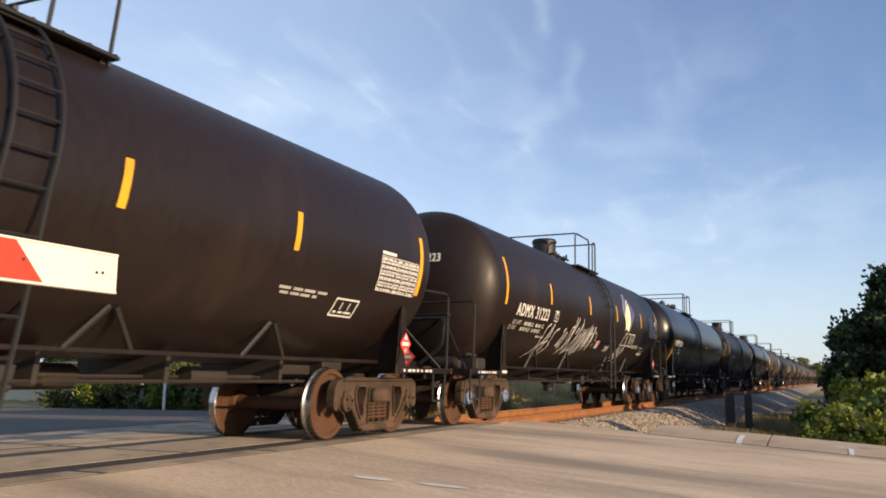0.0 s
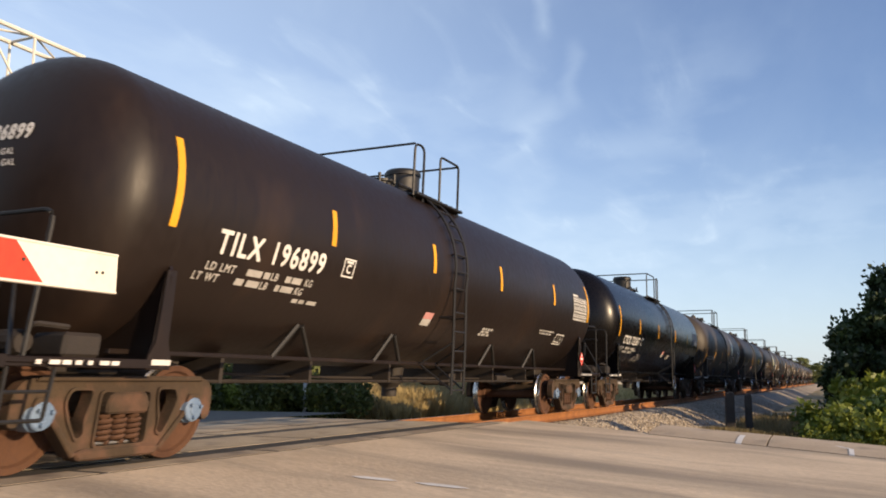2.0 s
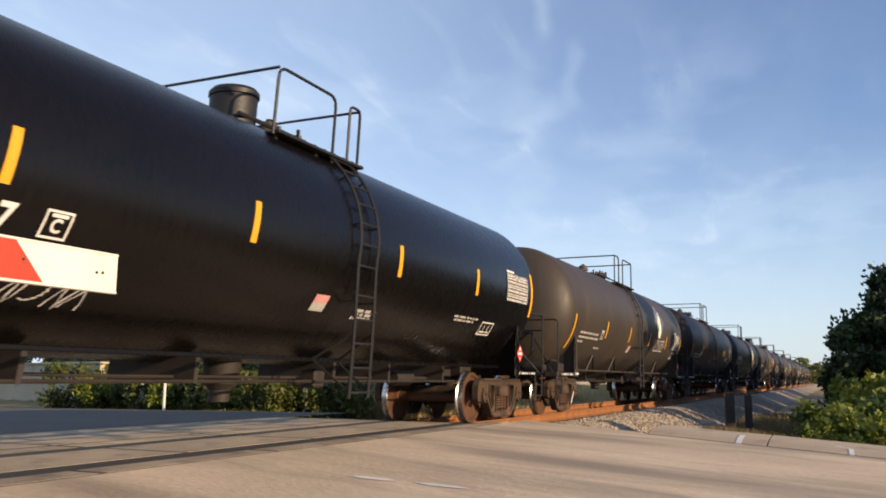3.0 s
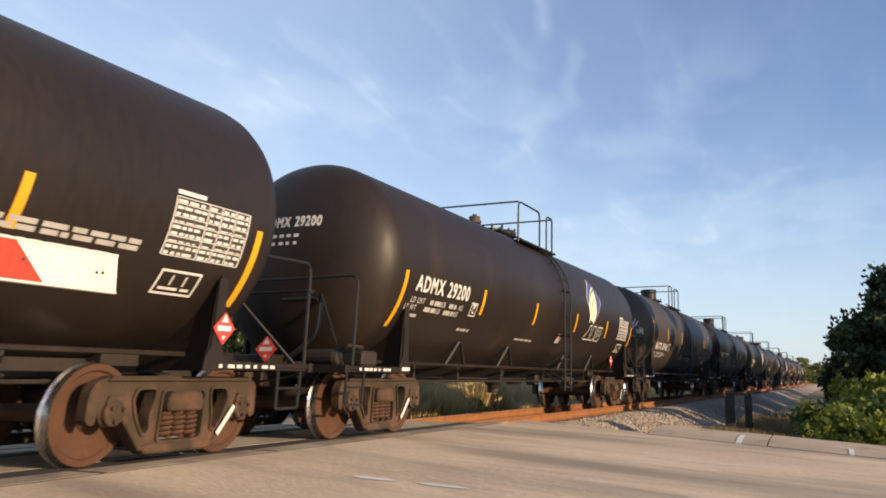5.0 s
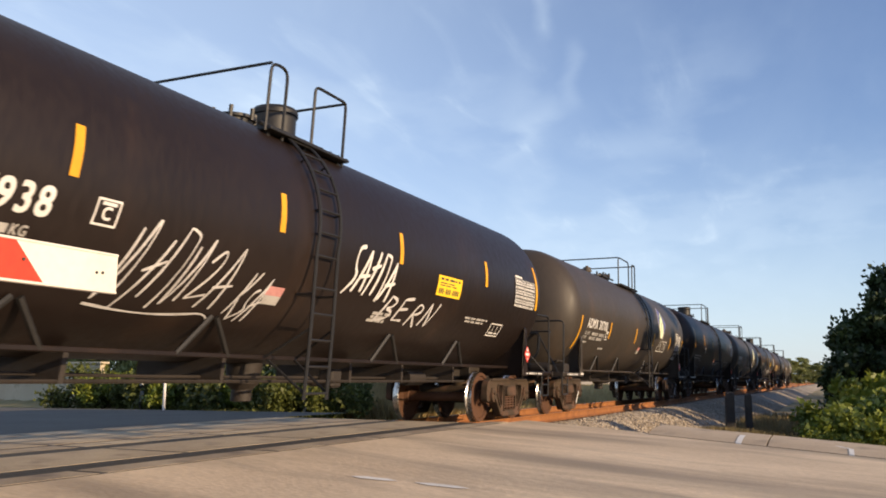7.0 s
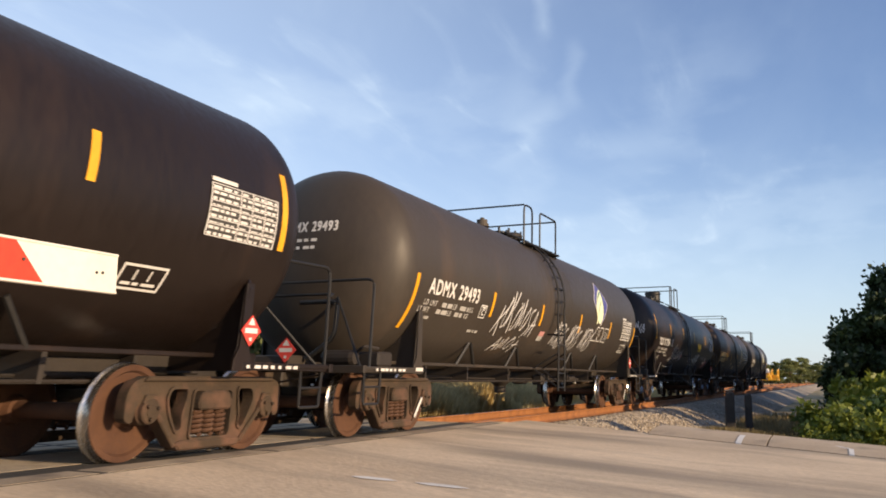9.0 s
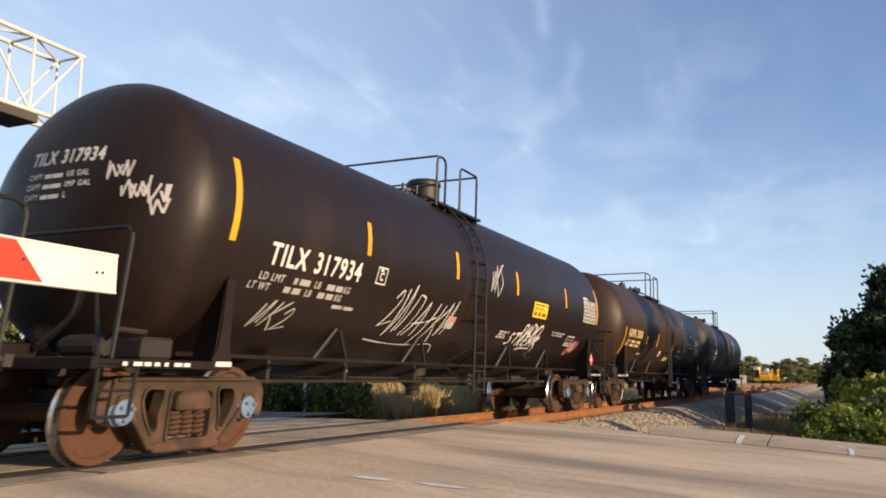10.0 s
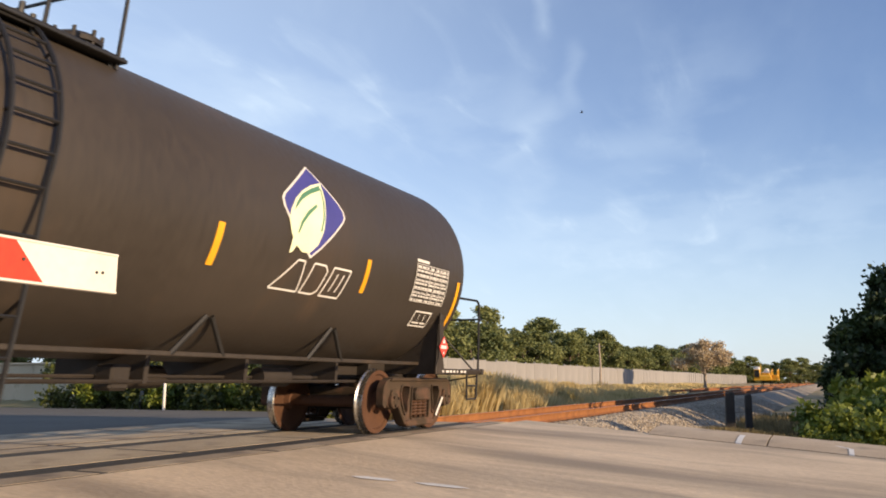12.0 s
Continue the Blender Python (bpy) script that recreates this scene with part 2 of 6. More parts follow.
M_DARK_STEEL = surface("dark_underframe_steel", (0.0108, 0.0084, 0.0072), (0.0360, 0.0270, 0.0210), 0.7, 0.1, 1.5, 25, 0.2)
M_SILL = surface("dusty_sill_steel", (0.0360, 0.0288, 0.0228), (0.0960, 0.0780, 0.0600), 0.75, 0.1, 1.2, 25, 0.15)
M_TRUCK = surface("dust_caked_cast_steel", (0.0234, 0.0130, 0.0063), (0.0585, 0.0373, 0.0194), 0.9, 0.0, 2.5, 30, 0.35, stain=(0.10, 0.05, 0.03), stain_at=(0.52, 0.7), stain_scale=3)
M_WHEEL = surface("rusty_wheel_plate", (0.0488, 0.0184, 0.0087), (0.1040, 0.0461, 0.0217), 0.85, 0.1, 3, 30, 0.15)
M_TREAD = surface("polished_wheel_tread", (0.35, 0.33, 0.31), (0.6, 0.58, 0.55), 0.25, 0.95, 3, 30, 0.02)
M_SPRING = surface("rusty_spring_steel", (0.0538, 0.0230, 0.0115), (0.1306, 0.0653, 0.0346), 0.8, 0.1, 4, 30, 0.1)
M_BLACK_PIPE = surface("black_painted_pipe", (0.0045, 0.0042, 0.0042), (0.0140, 0.0130, 0.0120), 0.55, 0.0, 2, 30, 0.1)
M_STRIPE = surface("yellow_reflective_strip", (0.58, 0.26, 0.008), (0.72, 0.36, 0.015), 0.5, 0, 3, 40, 0.02)
M_STENCIL = surface("white_stencil_paint", (0.4930, 0.4760, 0.4420), (0.6970, 0.6800, 0.6460), 0.6, 0, 4, 60, 0.02)
M_FADED = surface("faded_stencil_paint", (0.24, 0.23, 0.21), (0.44, 0.42, 0.39), 0.7, 0, 4, 60, 0.02)
M_DUST = surface("pale_dust_film", (0.045, 0.036, 0.026), (0.085, 0.068, 0.050), 0.9, 0, 3, 30, 0.02)
M_GOLD_STENCIL = surface("faded_gold_stencil_paint", (0.56, 0.41, 0.18), (0.76, 0.59, 0.30), 0.6, 0, 4, 60, 0.02)
M_SPRAY = surface("pale_spray_paint", (0.30, 0.29, 0.28), (0.62, 0.60, 0.58), 0.7, 0, 3, 40, 0.02)
M_SPRAY_PINK = surface("pink_spray_paint", (0.33, 0.13, 0.12), (0.55, 0.27, 0.25), 0.7, 0, 3, 40, 0.02)
M_PLACARD = surface("white_placard", (0.5600, 0.5440, 0.5280), (0.6800, 0.6640, 0.6400), 0.5, 0, 4, 40, 0.02)
M_PLACARD_RED = surface("red_placard", (0.55, 0.04, 0.03), (0.70, 0.07, 0.05), 0.5, 0, 4, 40, 0.02)
M_LOGO_BLUE = surface("logo_blue_vinyl", (0.035, 0.035, 0.17), (0.06, 0.055, 0.25), 0.45, 0, 3, 40, 0.02)
M_LOGO_CREAM = surface("logo_cream_vinyl", (0.66, 0.68, 0.42), (0.80, 0.82, 0.56), 0.45, 0, 3, 40, 0.02)
M_LOGO_GREEN = surface("logo_green_vinyl", (0.05, 0.16, 0.09), (0.08, 0.22, 0.12), 0.45, 0, 3, 40, 0.02)
M_SIGN_YELLOW = surface("yellow_notice", (0.80, 0.48, 0.02), (0.90, 0.58, 0.03), 0.5, 0, 3, 40, 0.02)
M_BLACK_PRINT = surface("black_print", (0.02, 0.018, 0.015), (0.05, 0.045, 0.04), 0.7, 0, 3, 40, 0.02)
M_MOW = surface("yellow_machine_paint", (0.60, 0.28, 0.01), (0.85, 0.45, 0.03), 0.5, 0, 1.5, 12, 0.05)
M_GLASS_DARK = surface("dark_cab_glass", (0.01, 0.012, 0.014), (0.02, 0.022, 0.025), 0.08, 0, 2, 20, 0)
M_HEAD_LAMP_WHITE = surface("white_cab_roof", (0.6, 0.58, 0.55), (0.8, 0.78, 0.75), 0.5, 0, 2, 20, 0)
BODY = {
    "brown": surface("dusty_brown_tank_paint", (0.0111, 0.0077, 0.0061), (0.0253, 0.0180, 0.0138), 0.48, 0.0, 0.5, 14, 0.05, stretch=(1, 1, 0.35), contrast=1.3, stain=(0.0408, 0.0264, 0.0161), stain_at=(0.58, 0.85), stain_scale=0.9, spec=0.28, stain_stretch=(1, 1, 0.3)),
    "grey": surface("faded_grey_tank_paint", (0.0273, 0.0223, 0.0180), (0.0542, 0.0439, 0.0352), 0.5, 0.0, 0.5, 14, 0.05, stretch=(1, 1, 0.35), contrast=1.3, stain=(0.0797, 0.0530, 0.0344), stain_at=(0.58, 0.85), stain_scale=0.9, spec=0.28, stain_stretch=(1, 1, 0.3)),
    "black": surface("glossy_black_tank_paint", (0.0022, 0.0018, 0.0020), (0.0051, 0.0040, 0.0039), 0.28, 0.0, 0.5, 14, 0.01, stretch=(1, 1, 0.35), contrast=1.3, rough_var=0.06, spec=0.24, stain=(0.0097, 0.0061, 0.0048), stain_at=(0.62, 0.9), stain_scale=0.8),
    "soot": surface("sooty_black_tank_paint", (0.0080, 0.0051, 0.0042), (0.0183, 0.0118, 0.0095), 0.45, 0.0, 0.5, 14, 0.04, stretch=(1, 1, 0.35), contrast=1.3, stain=(0.0329, 0.0188, 0.0119), stain_at=(0.58, 0.85), stain_scale=1.0, spec=0.26, stain_stretch=(1, 1, 0.3)),
    "rust": surface("reddish_brown_tank_paint", (0.0210, 0.0116, 0.0063), (0.0401, 0.0231, 0.0135), 0.48, 0.0, 0.5, 14, 0.05, stretch=(1, 1, 0.35), contrast=1.3, stain=(0.0536, 0.0308, 0.0160), stain_at=(0.56, 0.85), stain_scale=0.9, spec=0.28, stain_stretch=(1, 1, 0.3)),
    "satin": surface("satin_black_tank_paint", (0.0060, 0.0047, 0.0041), (0.0135, 0.0105, 0.0088), 0.30, 0.0, 0.5, 14, 0.02, stretch=(1, 1, 0.35), contrast=1.3, rough_var=0.06, stain=(0.0240, 0.0160, 0.0105), stain_at=(0.60, 0.85), stain_scale=0.9, spec=0.4, stain_stretch=(1, 1, 0.3)),
}


# ---- mesh helpers ----
def mesh_of(bm, name, mats, smooth=False):
    me = bpy.data.meshes.new(name)
    bmesh.ops.recalc_face_normals(bm, faces=bm.faces[:])
    bm.to_mesh(me)
    bm.free()
    for m in (mats if isinstance(mats, (list, tuple)) else [mats]):
        me.materials.append(m)
    if smooth:
        me.shade_smooth()
        me.set_sharp_from_angle(angle=radians(38))
    return me


def part(name, me, parent, m=None, label=""):
    """One mesh object under a thing or a part."""
    ob = new(name, me)
    ob.parent = parent
    if m is not None:
        ob.matrix_basis = m
    if label:
        tagged(ob, label)
    return ob


def thing(name, label, category, m=None, data=None, group="", kind=""):
    ob = new(name, data)
    if m is not None:
        ob.matrix_basis = m
    return tagged(ob, label, category, group, kind)


def box(bm, x0, x1, y0, y1, z0, z1, bevel=0.0, mat=0):
    vs = [bm.verts.new((x, y, z)) for x in (x0, x1) for y in (y0, y1) for z in (z0, z1)]
    fs = []
    for a, b, c, d in ((0, 1, 3, 2), (4, 6, 7, 5), (0, 4, 5, 1), (2, 3, 7, 6), (0, 2, 6, 4), (1, 5, 7, 3)):
        f = bm.faces.new((vs[a], vs[b], vs[c], vs[d]))
        f.material_index = mat
        fs.append(f)
    if bevel:
        es = list({e for f in fs for e in f.edges})
        r = bmesh.ops.bevel(bm, geom=es, offset=bevel, segments=1, affect="EDGES", profile=0.5)
        for f in r["faces"]:
            f.material_index = mat
    return vs


def prism(bm, outline, x0, x1, bevel=0.0, axis="x", mat=0):
    """Extrude an outline of (y, z) pairs from x0 to x1."""
    def put(a, b, c):
        return (c, a, b) if axis == "x" else ((a, c, b) if axis == "y" else (a, b, c))
    lo = [bm.verts.new(put(a, b, x0)) for a, b in outline]
    hi = [bm.verts.new(put(a, b, x1)) for a, b in outline]
    fs = [bm.faces.new(lo), bm.faces.new(hi[::-1])]
    n = len(outline)
    for i in range(n):
        fs.append(bm.faces.new((lo[i], hi[i], hi[(i + 1) % n], lo[(i + 1) % n])))
    for f in fs:
        f.material_index = mat
    if bevel:
        es = list({e for f in fs for e in f.edges})
        bmesh.ops.bevel(bm, geom=es, offset=bevel, segments=1, affect="EDGES", profile=0.5)


def beam(bm, a, b, width, x0, x1, bevel=0.0):
    """A bar in the y-z plane from a to b."""
    d = Vector((b[0] - a[0], b[1] - a[1])).normalized() * (width / 2)
    n = (-d.y, d.x)
    prism(bm, [(a[0] + n[0], a[1] + n[1]), (a[0] - n[0], a[1] - n[1]), (b[0] - n[0], b[1] - n[1]), (b[0] + n[0], b[1] + n[1])], x0, x1, bevel)


def tube(bm, points, r, sides=8, caps=True):
    pts = [Vector(p) for p in points]
    rings = []
    for i, p in enumerate(pts):
        d = (pts[min(i + 1, len(pts) - 1)] - pts[max(i - 1, 0)]).normalized()
        up = Vector((0, 0, 1)) if abs(d.z) < 0.9 else Vector((1, 0, 0))
        u = d.cross(up).normalized()
        v = d.cross(u)
        rr = r[i] if isinstance(r, (list, tuple)) else r
        rings.append([bm.verts.new(p + (u * math.cos(a) + v * math.sin(a)) * rr) for a in [2 * math.pi * k / sides for k in range(sides)]])
    for q, w in zip(rings, rings[1:]):
        for k in range(sides):
            bm.faces.new((q[k], q[(k + 1) % sides], w[(k + 1) % sides], w[k]))
    if caps:
        bm.faces.new(rings[0][::-1])
        bm.faces.new(rings[-1])


def rounded(points, r=0.12, steps=4):
    """Round the corners of a polyline."""
    pts = [Vector(p) for p in points]
    out = [pts[0]]
    for a, b, c in zip(pts, pts[1:], pts[2:]):
        p, q = b + (a - b).normalized() * r, b + (c - b).normalized() * r
        for k in range(steps + 1):
            t = k / steps
            out.append(p * (1 - t) ** 2 + b * 2 * t * (1 - t) + q * t * t)
    out.append(pts[-1])
    return out


def lathe(bm, profile, axis="y", sides=40, mats=None, at=(0, 0, 0)):
    """Turn a profile of (radius, along) pairs round an axis."""
    at = Vector(at)
    rings = []
    for r, h in profile:
        ring = []
        for k in range(sides):
            a = 2 * math.pi * k / sides
            c, s = r * math.cos(a), r * math.sin(a)
            v = (c, h, s) if axis == "y" else ((h, c, s) if axis == "x" else (c, s, h))
            ring.append(bm.verts.new(at + Vector(v)))
        rings.append(ring)
    for i, (q, w) in enumerate(zip(rings, rings[1:])):
        for k in range(sides):
            f = bm.faces.new((q[k], q[(k + 1) % sides], w[(k + 1) % sides], w[k]))
            if mats:
                f.material_index = mats[i]
    bm.faces.new(rings[0])
    bm.faces.new(rings[-1][::-1])


def on_tank(u, a, lift=0.0):
    """The point of the tank's side at u metres along and a radians up."""
    return Vector(((TANK_R + lift) * math.cos(a), u, TANK_Z + (TANK_R + lift) * math.sin(a)))


def patch(bm, y0, y1, a0, a1, lift=0.005, n=6, mat=0, skew=0.0):
    """A strip of film on the tank's side between two lengths and two angles in degrees."""
    rows = []
    for k in range(n + 1):
        a = radians(a0 + (a1 - a0) * k / n)
        o = skew * k / n
        rows.append((bm.verts.new(on_tank(y0 + o, a, lift)), bm.verts.new(on_tank(y1 + o, a, lift))))
    for (p, q), (r, s) in zip(rows, rows[1:]):
        bm.faces.new((p, q, s, r)).material_index = mat


def film(bm, outline, lift=0.005, mat=0, step=0.07):
    """An outline of (u, height along the arc) on the tank's side, cut into bands so that it follows the curve."""
    tmp = bmesh.new()
    tmp.faces.new([tmp.verts.new((u, h, 0)) for u, h in outline])
    lo, hi = min(h for u, h in outline), max(h for u, h in outline)
    h = lo + step
    while h < hi - 0.005:
        bmesh.ops.bisect_plane(tmp, geom=tmp.verts[:] + tmp.edges[:] + tmp.faces[:], plane_co=(0, h, 0), plane_no=(0, 1, 0))
        h += step
    bmesh.ops.triangulate(tmp, faces=tmp.faces[:])
    put = {v: bm.verts.new(on_tank(v.co.x, v.co.y / TANK_R, lift)) for v in tmp.verts}
    for f in tmp.faces:
        bm.faces.new([put[v] for v in f.verts]).material_index = mat
    tmp.free()


LETTERS = {}


def lettering(text, height, stretch=1.0):
    """Vertices and faces of a word in the built-in font, its lower left corner at the origin."""
    if text not in LETTERS:
        cu = bpy.data.curves.new("word", "FONT")
        cu.body = text
        cu.resolution_u = 3
        cu.space_character, cu.space_word = 1.16, 1.25
        ob = new("word", cu)
        me = bpy.data.meshes.new_from_object(ob.evaluated_get(bpy.context.evaluated_depsgraph_get()))
        LETTERS[text] = ([tuple(v.co) for v in me.vertices], [tuple(p.vertices) for p in me.polygons])
        bpy.data.objects.remove(ob)
        bpy.data.curves.remove(cu)
        bpy.data.meshes.remove(me)
    vs, fs = LETTERS[text]
    k = height / 0.69
    return [(x * k * stretch, y * k) for x, y, z in vs], fs


def word_on_tank(bm, text, u, deg, height, length=None, lift=0.006, fat=0.012, mat=0):
    vs, fs = lettering(text, height)
    w = max(x for x, y in vs)
    st = (length / w) if length else 1.0
    base = radians(deg)
    for du, dv in ((0, 0), (fat, 0), (0, fat), (fat, fat)):
        pts = [bm.verts.new(on_tank(u + x * st + du, base + (y + dv) / TANK_R, lift + 0.0006 * (du > 0) + 0.0012 * (dv > 0))) for x, y in vs]
        for f in fs:
            try:
                bm.faces.new([pts[i] for i in f]).material_index = mat
            except ValueError:
                pass


def bars_on_tank(bm, u, deg, length, height, rng, mat=0, lift=0.006):
    """Writing too small to read: short bars."""
    x = u
    a = height / TANK_R * 57.3
    while x < u + length - 0.05:
        w = min(rng.uniform(0.06, 0.26), u + length - x)
        patch(bm, x, x + w, deg, deg + a, lift, 1, mat)
        x += w + rng.uniform(0.025, 0.06)


# ---- ground, road and track ----
def ground_height(x, y):
    edge = 15.3 - 0.3 * (x - 4)
    side = 0.0
    if x > 0:
        side = -0.05 * max(0.0, x - 1.4)
    else:
        side = -0.02 * max(0.0, -x - 3.0)
    side = max(side, -0.55)
    if y > edge:
        k = min(1.0, (y - edge) / (1.4 + min(4.5, max(0.0, x - 3.3) * 3.0)))
        d = abs(x)
        low = -0.5 if d < 2.0 else -0.5 - 0.45 * min(1.0, (d - 2.0) / 1.6)
        if x < -4:
            low = -0.8 + 0.7 * min(1.0, (-x - 4) / 8.0)
        return (side - 0.14) * (1 - k) + low * k + 0.05 * noise.noise(Vector((x * 0.4, y * 0.4, 0))) * k
    return side - 0.14


def steps(*spans):
    out = []
    for a, b, n in spans:
        out += [a + (b - a) * i / n for i in range(n)]
    return out + [spans[-1][1]]


def build_ground():
    xs = steps((-2500, -300, 6), (-300, -40, 12), (-40, -8, 22), (-8, 12, 50), (12, 40, 14), (40, 300, 10), (300, 2500, 6))
    ys = steps((-2500, -200, 6), (-200, -20, 10), (-20, 10, 12), (10, 50, 80), (50, 200, 40), (200, 2500, 12))
    bm = bmesh.new()
    grid = [[bm.verts.new((x, y, ground_height(x, y))) for x in xs] for y in ys]
    for r, q in zip(grid, grid[1:]):
        for i in range(len(xs) - 1):
            bm.faces.new((r[i], r[i + 1], q[i + 1], q[i]))
    thing("ground", "dry sandy soil with patches of weeds", "ground", data=mesh_of(bm, "ground", M_DIRT, True), kind="structure")


def road_z(x):
    return -0.05 * max(0.0, x - 1.38)


def edge_y(x):
    """The kerb line, which runs askew to the track."""
    return 14.95 - 0.28 * (x - 4)


def build_road():
    bm = bmesh.new()
    xs = [1.38 + i * 0.6 for i in range(0, 41)]
    rows = []
    for x in xs:
        rows.append([bm.verts.new((x, y, road_z(x))) for y in (-14 - 0.28 * x, 0, 6, 11, edge_y(x) + (0.3 if x < 4 else 0.05))])
    for r, q in zip(rows, rows[1:]):
        for i in range(4):
            bm.faces.new((r[i], q[i], q[i + 1], r[i + 1]))
    thing("road", "sunlit worn grey-brown road surface with tyre-darkened lanes", "road", data=mesh_of(bm, "road", M_ROAD, True), kind="structure")
    # road beyond the track; the train's shade is put into its darker colour
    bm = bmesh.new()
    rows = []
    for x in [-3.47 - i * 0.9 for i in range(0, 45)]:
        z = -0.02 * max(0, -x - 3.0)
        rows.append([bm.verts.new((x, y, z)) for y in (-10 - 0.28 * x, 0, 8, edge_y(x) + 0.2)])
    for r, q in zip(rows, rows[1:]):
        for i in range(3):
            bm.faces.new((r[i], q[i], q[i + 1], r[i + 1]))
    thing("road", "grey road surface running on beyond the railway track, coloured darker for the train's shade", "road", data=mesh_of(bm, "road", M_ASPHALT_SHADED), kind="structure")
    # lane dashes
    bm = bmesh.new()
    for a, b, y in ((2.92, 3.40, 6.70), (3.53, 4.06, 6.76)):
        vs = [bm.verts.new((a + (b - a) * u, y + v, road_z(a + (b - a) * u) + 0.006)) for u, v in ((0, 0.06), (0.3, 0.0), (0.75, 0.02), (1, 0.08), (0.7, 0.15), (0.25, 0.14))]
        bm.faces.new(vs)
    thing("lane_marking", "worn white painted lane dash on the road", "road marking", data=mesh_of(bm, "lane_marking", M_WHITE_PAINT), kind="structure")


def build_kerb():
    kerb = thing("kerb", "sunlit pale concrete kerb and verge slab beside the road", "kerb", kind="structure")
    bm = bmesh.new()
    x = 3.95
    while x < 22:
        x1 = x + 1.95
        z0, z1 = road_z(x), road_z(x1)
        ya, yb = edge_y(x), edge_y(x1)
        g = 0.012
        vs = []
        for xx, yy, zz in ((x + g, ya, z0), (x1 - g, yb, z1)):
            vs.append([bm.verts.new(c) for c in ((xx, yy - 0.05, zz - 0.25), (xx, yy - 0.05, zz + 0.012), (xx, yy + 0.30, zz + 0.065), (xx, yy + 0.70, zz + 0.09), (xx, yy + 1.36, zz + 0.10), (xx, yy + 1.37, zz - 0.4))])
        for i in range(5):
            bm.faces.new((vs[0][i], vs[1][i], vs[1][i + 1], vs[0][i + 1]))
        bm.faces.new(vs[0])
        bm.faces.new(vs[1][::-1])
        x = x1
    part("kerb_stone", mesh_of(bm, "kerb_stone", M_KERB), kerb)
    for x, w in ((5.42, 0.09), (7.05, 0.07)):
        bm = bmesh.new()
        pts = []
        for xx in (x, x + w):
            y, z = edge_y(xx), road_z(xx)
            pts.append([bm.verts.new(c) for c in ((xx, y - 0.06, z + 0.0), (xx, y - 0.052, z + 0.018), (xx, y + 0.30, z + 0.071), (xx + (0.25 if x > 6 else 0) * -1, y + 0.69, z + 0.096))])
        for i in range(3):
            bm.faces.new((pts[0][i], pts[1][i], pts[1][i + 1], pts[0][i + 1]))
        part("paint_mark", mesh_of(bm, "paint_mark", M_WHITE_PAINT), kerb, label="white painted mark on the kerb")


def rail_mesh(y0, y1, side=None):
    prof = [(-0.07, -0.186), (0.07, -0.186), (0.07, -0.172), (0.012, -0.15), (0.009, -0.045), (0.036, -0.035), (0.036, -0.004), (0.030, 0.0), (-0.030, 0.0), (-0.036, -0.004), (-0.036, -0.035), (-0.009, -0.045), (-0.012, -0.15), (-0.07, -0.172)]
    bm = bmesh.new()
    lo = [bm.verts.new((x, y0, z)) for x, z in prof]
    hi = [bm.verts.new((x, y1, z)) for x, z in prof]
    bm.faces.new(lo)
    bm.faces.new(hi[::-1])
    for i in range(len(prof)):
        j = (i + 1) % len(prof)
        bm.faces.new((lo[i], lo[j], hi[j], hi[i])).material_index = 1 if i in (7,) else 0
    return mesh_of(bm, "rail", [side or M_RUST_RAIL, side or M_RAILHEAD])


